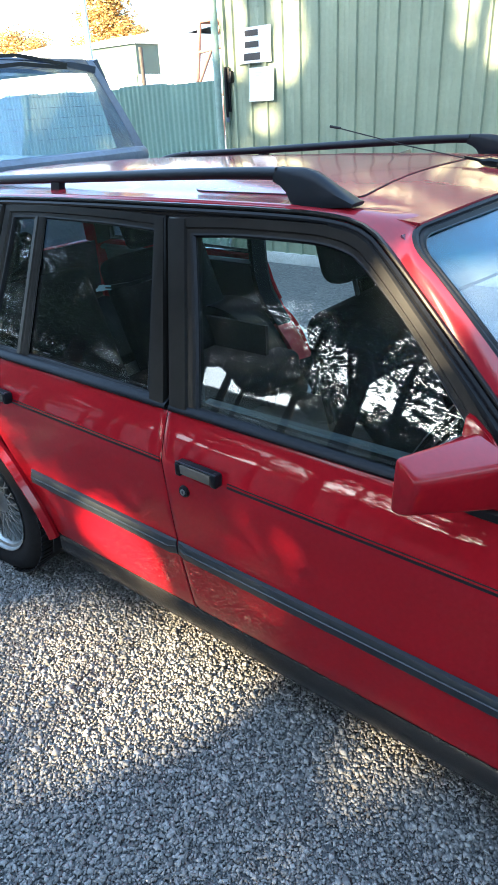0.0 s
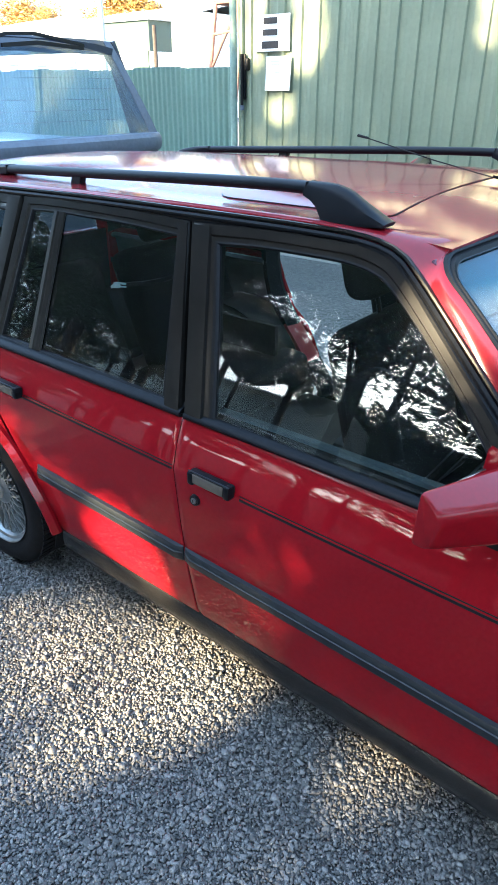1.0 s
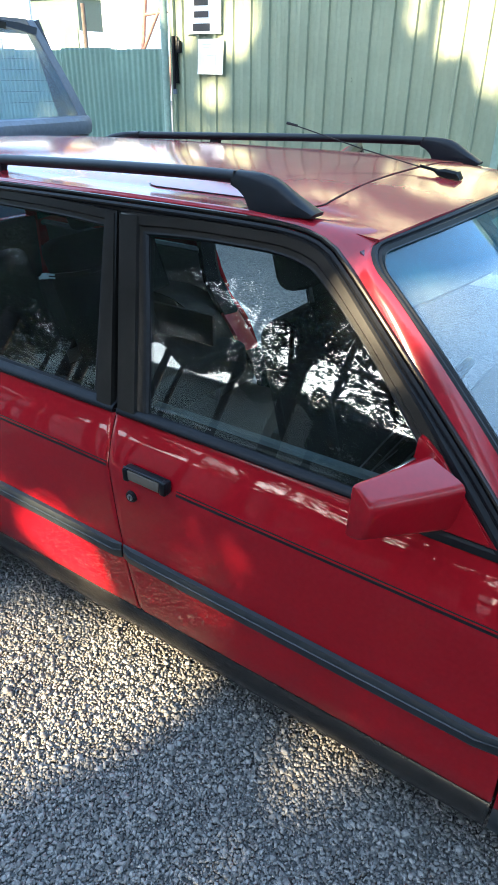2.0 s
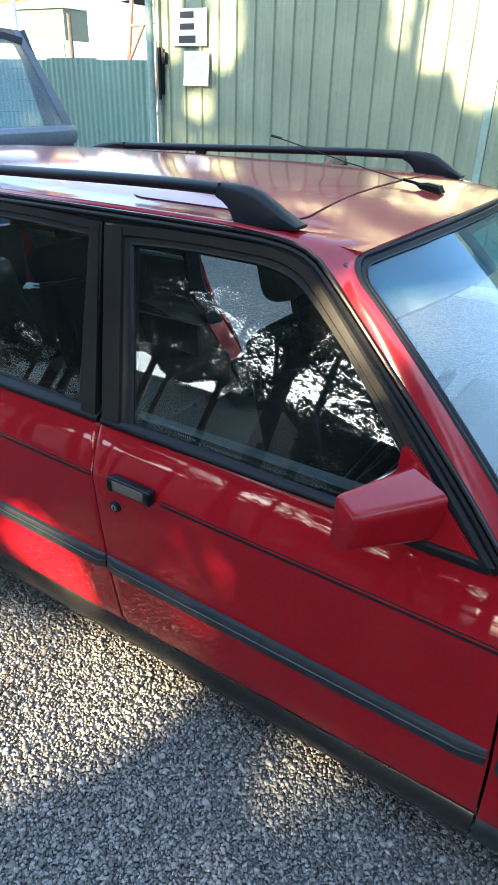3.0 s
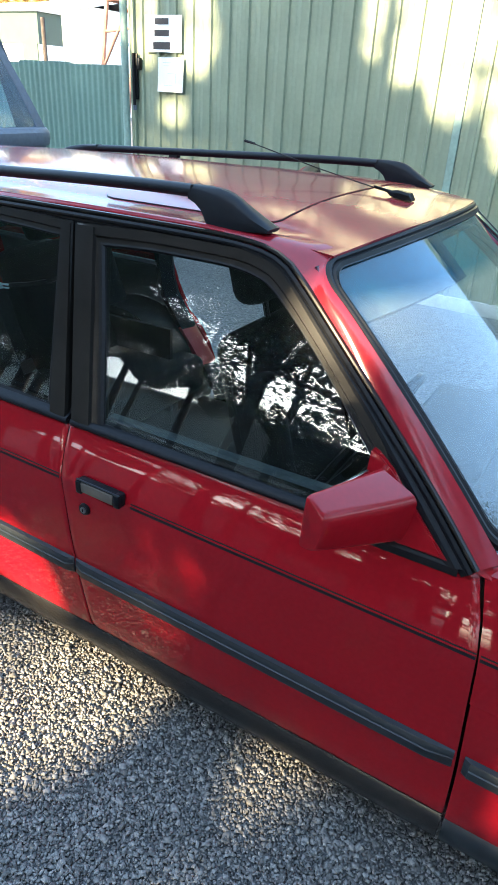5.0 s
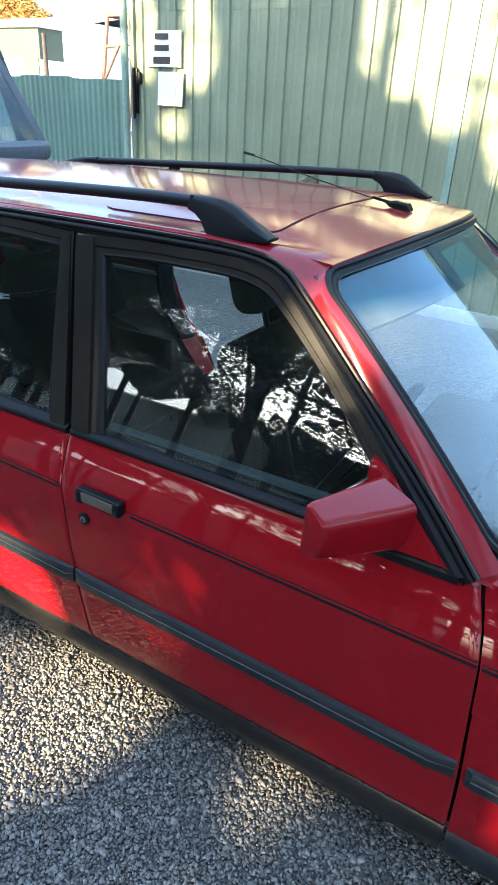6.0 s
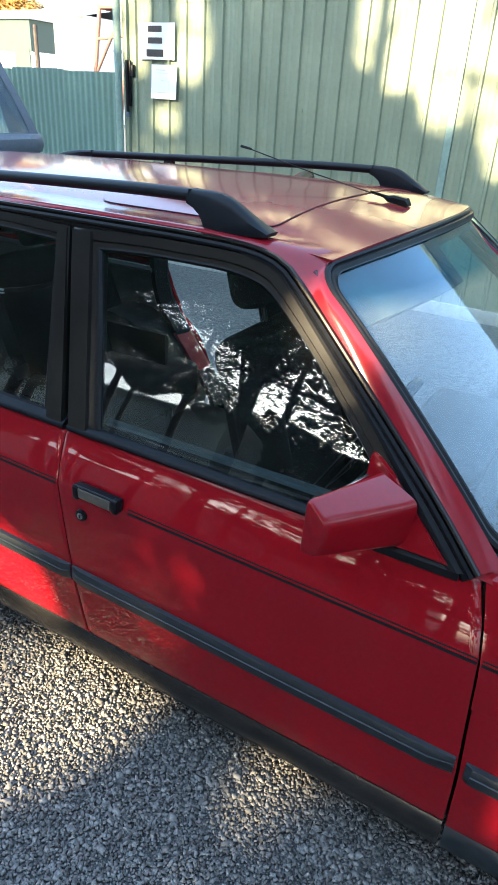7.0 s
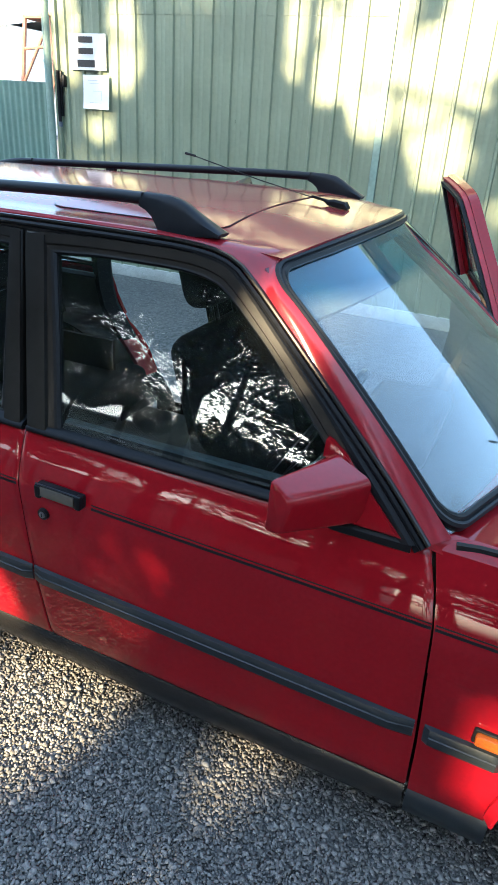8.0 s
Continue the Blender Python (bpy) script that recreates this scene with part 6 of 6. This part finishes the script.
# trees far beyond the fence
for i, (x, y, h, m, cr, n) in enumerate([(-36.7, 33, 9.0, LEAF_GOLD, 2.2, 75), (-34.3, 33, 6.9, LEAF_GOLD, 1.3, 34), (-46.5, 34, 7.0, LEAF_GOLD, 2.4, 55), (-50.5, 35, 7.2, LEAF_GOLD, 2.4, 45)]):
    tree(x, y, h, 71 + i, (0.2, 0.1), 0.20, (cr, 0.9), m, "tall tree with thin sunlit foliage far beyond the fence", 0.26, n, 16, False)


# ---- gravel stones ----
def gravel_stones():
    """Loose crushed stones lying on the yard, where the camera passes near."""
    rng = np.random.default_rng(5)
    B = np.array([(-1, -1, -1), (1, -1, -1), (1, 1, -1), (-1, 1, -1), (-1, -1, 1), (1, -1, 1), (1, 1, 1), (-1, 1, 1)]) * 0.70
    F = np.array([(0, 2, 1), (0, 3, 2), (4, 5, 6), (4, 6, 7), (0, 1, 5), (0, 5, 4), (1, 2, 6), (1, 6, 5), (2, 3, 7), (2, 7, 6), (3, 0, 4), (3, 4, 7)])
    x0, x1, y0, y1 = -1.5, 1.45, -0.85, 0.42
    step = 0.0076
    gx, gy = np.meshgrid(np.arange(x0, x1, step), np.arange(y0, y1, step))
    n = gx.size
    c = np.stack([gx.ravel() + rng.uniform(-.004, .004, n), gy.ravel() + rng.uniform(-.004, .004, n), rng.uniform(-0.001, 0.0045, n)], 1)
    size = np.clip(rng.lognormal(math.log(0.0045), 0.30, n), 0.0028, 0.0105)
    size[rng.random(n) < 0.0012] = 0.013
    sc = size[:, None] * np.stack([rng.uniform(0.9, 1.45, n), rng.uniform(0.7, 1.05, n), rng.uniform(0.42, 0.75, n)], 1)
    jit = rng.uniform(-0.42, 0.42, (n, 8, 3))
    P = (B[None] + jit) * sc[:, None, :]
    a, b = rng.uniform(0, 6.283, n), rng.normal(0, 0.5, n)
    ca, sa, cb, sb = np.cos(a), np.sin(a), np.cos(b), np.sin(b)
    X = P[..., 0] * cb[:, None] + P[..., 2] * sb[:, None]
    Z = -P[..., 0] * sb[:, None] + P[..., 2] * cb[:, None]
    P = np.stack([X * ca[:, None] - P[..., 1] * sa[:, None], X * sa[:, None] + P[..., 1] * ca[:, None], Z], -1) + c[:, None, :]
    V = P.reshape(-1, 3).astype(np.float32)
    T = (F[None] + 8 * np.arange(n)[:, None, None]).reshape(-1).astype(np.int32)
    me = bpy.data.meshes.new("gravel_stones")
    me.vertices.add(len(V))
    me.vertices.foreach_set("co", V.ravel())
    me.loops.add(len(T))
    me.loops.foreach_set("vertex_index", T)
    me.polygons.add(len(T) // 3)
    me.polygons.foreach_set("loop_start", np.arange(0, len(T), 3, dtype=np.int32))
    me.polygons.foreach_set("loop_total", np.full(len(T) // 3, 3, dtype=np.int32))
    me.update()
    me.validate()
    me.materials.append(STONE)
    return tagged(new("gravel_stones", me), "loose grey crushed stones lying on the yard", "gravel", kind="stuff")


gravel_stones()
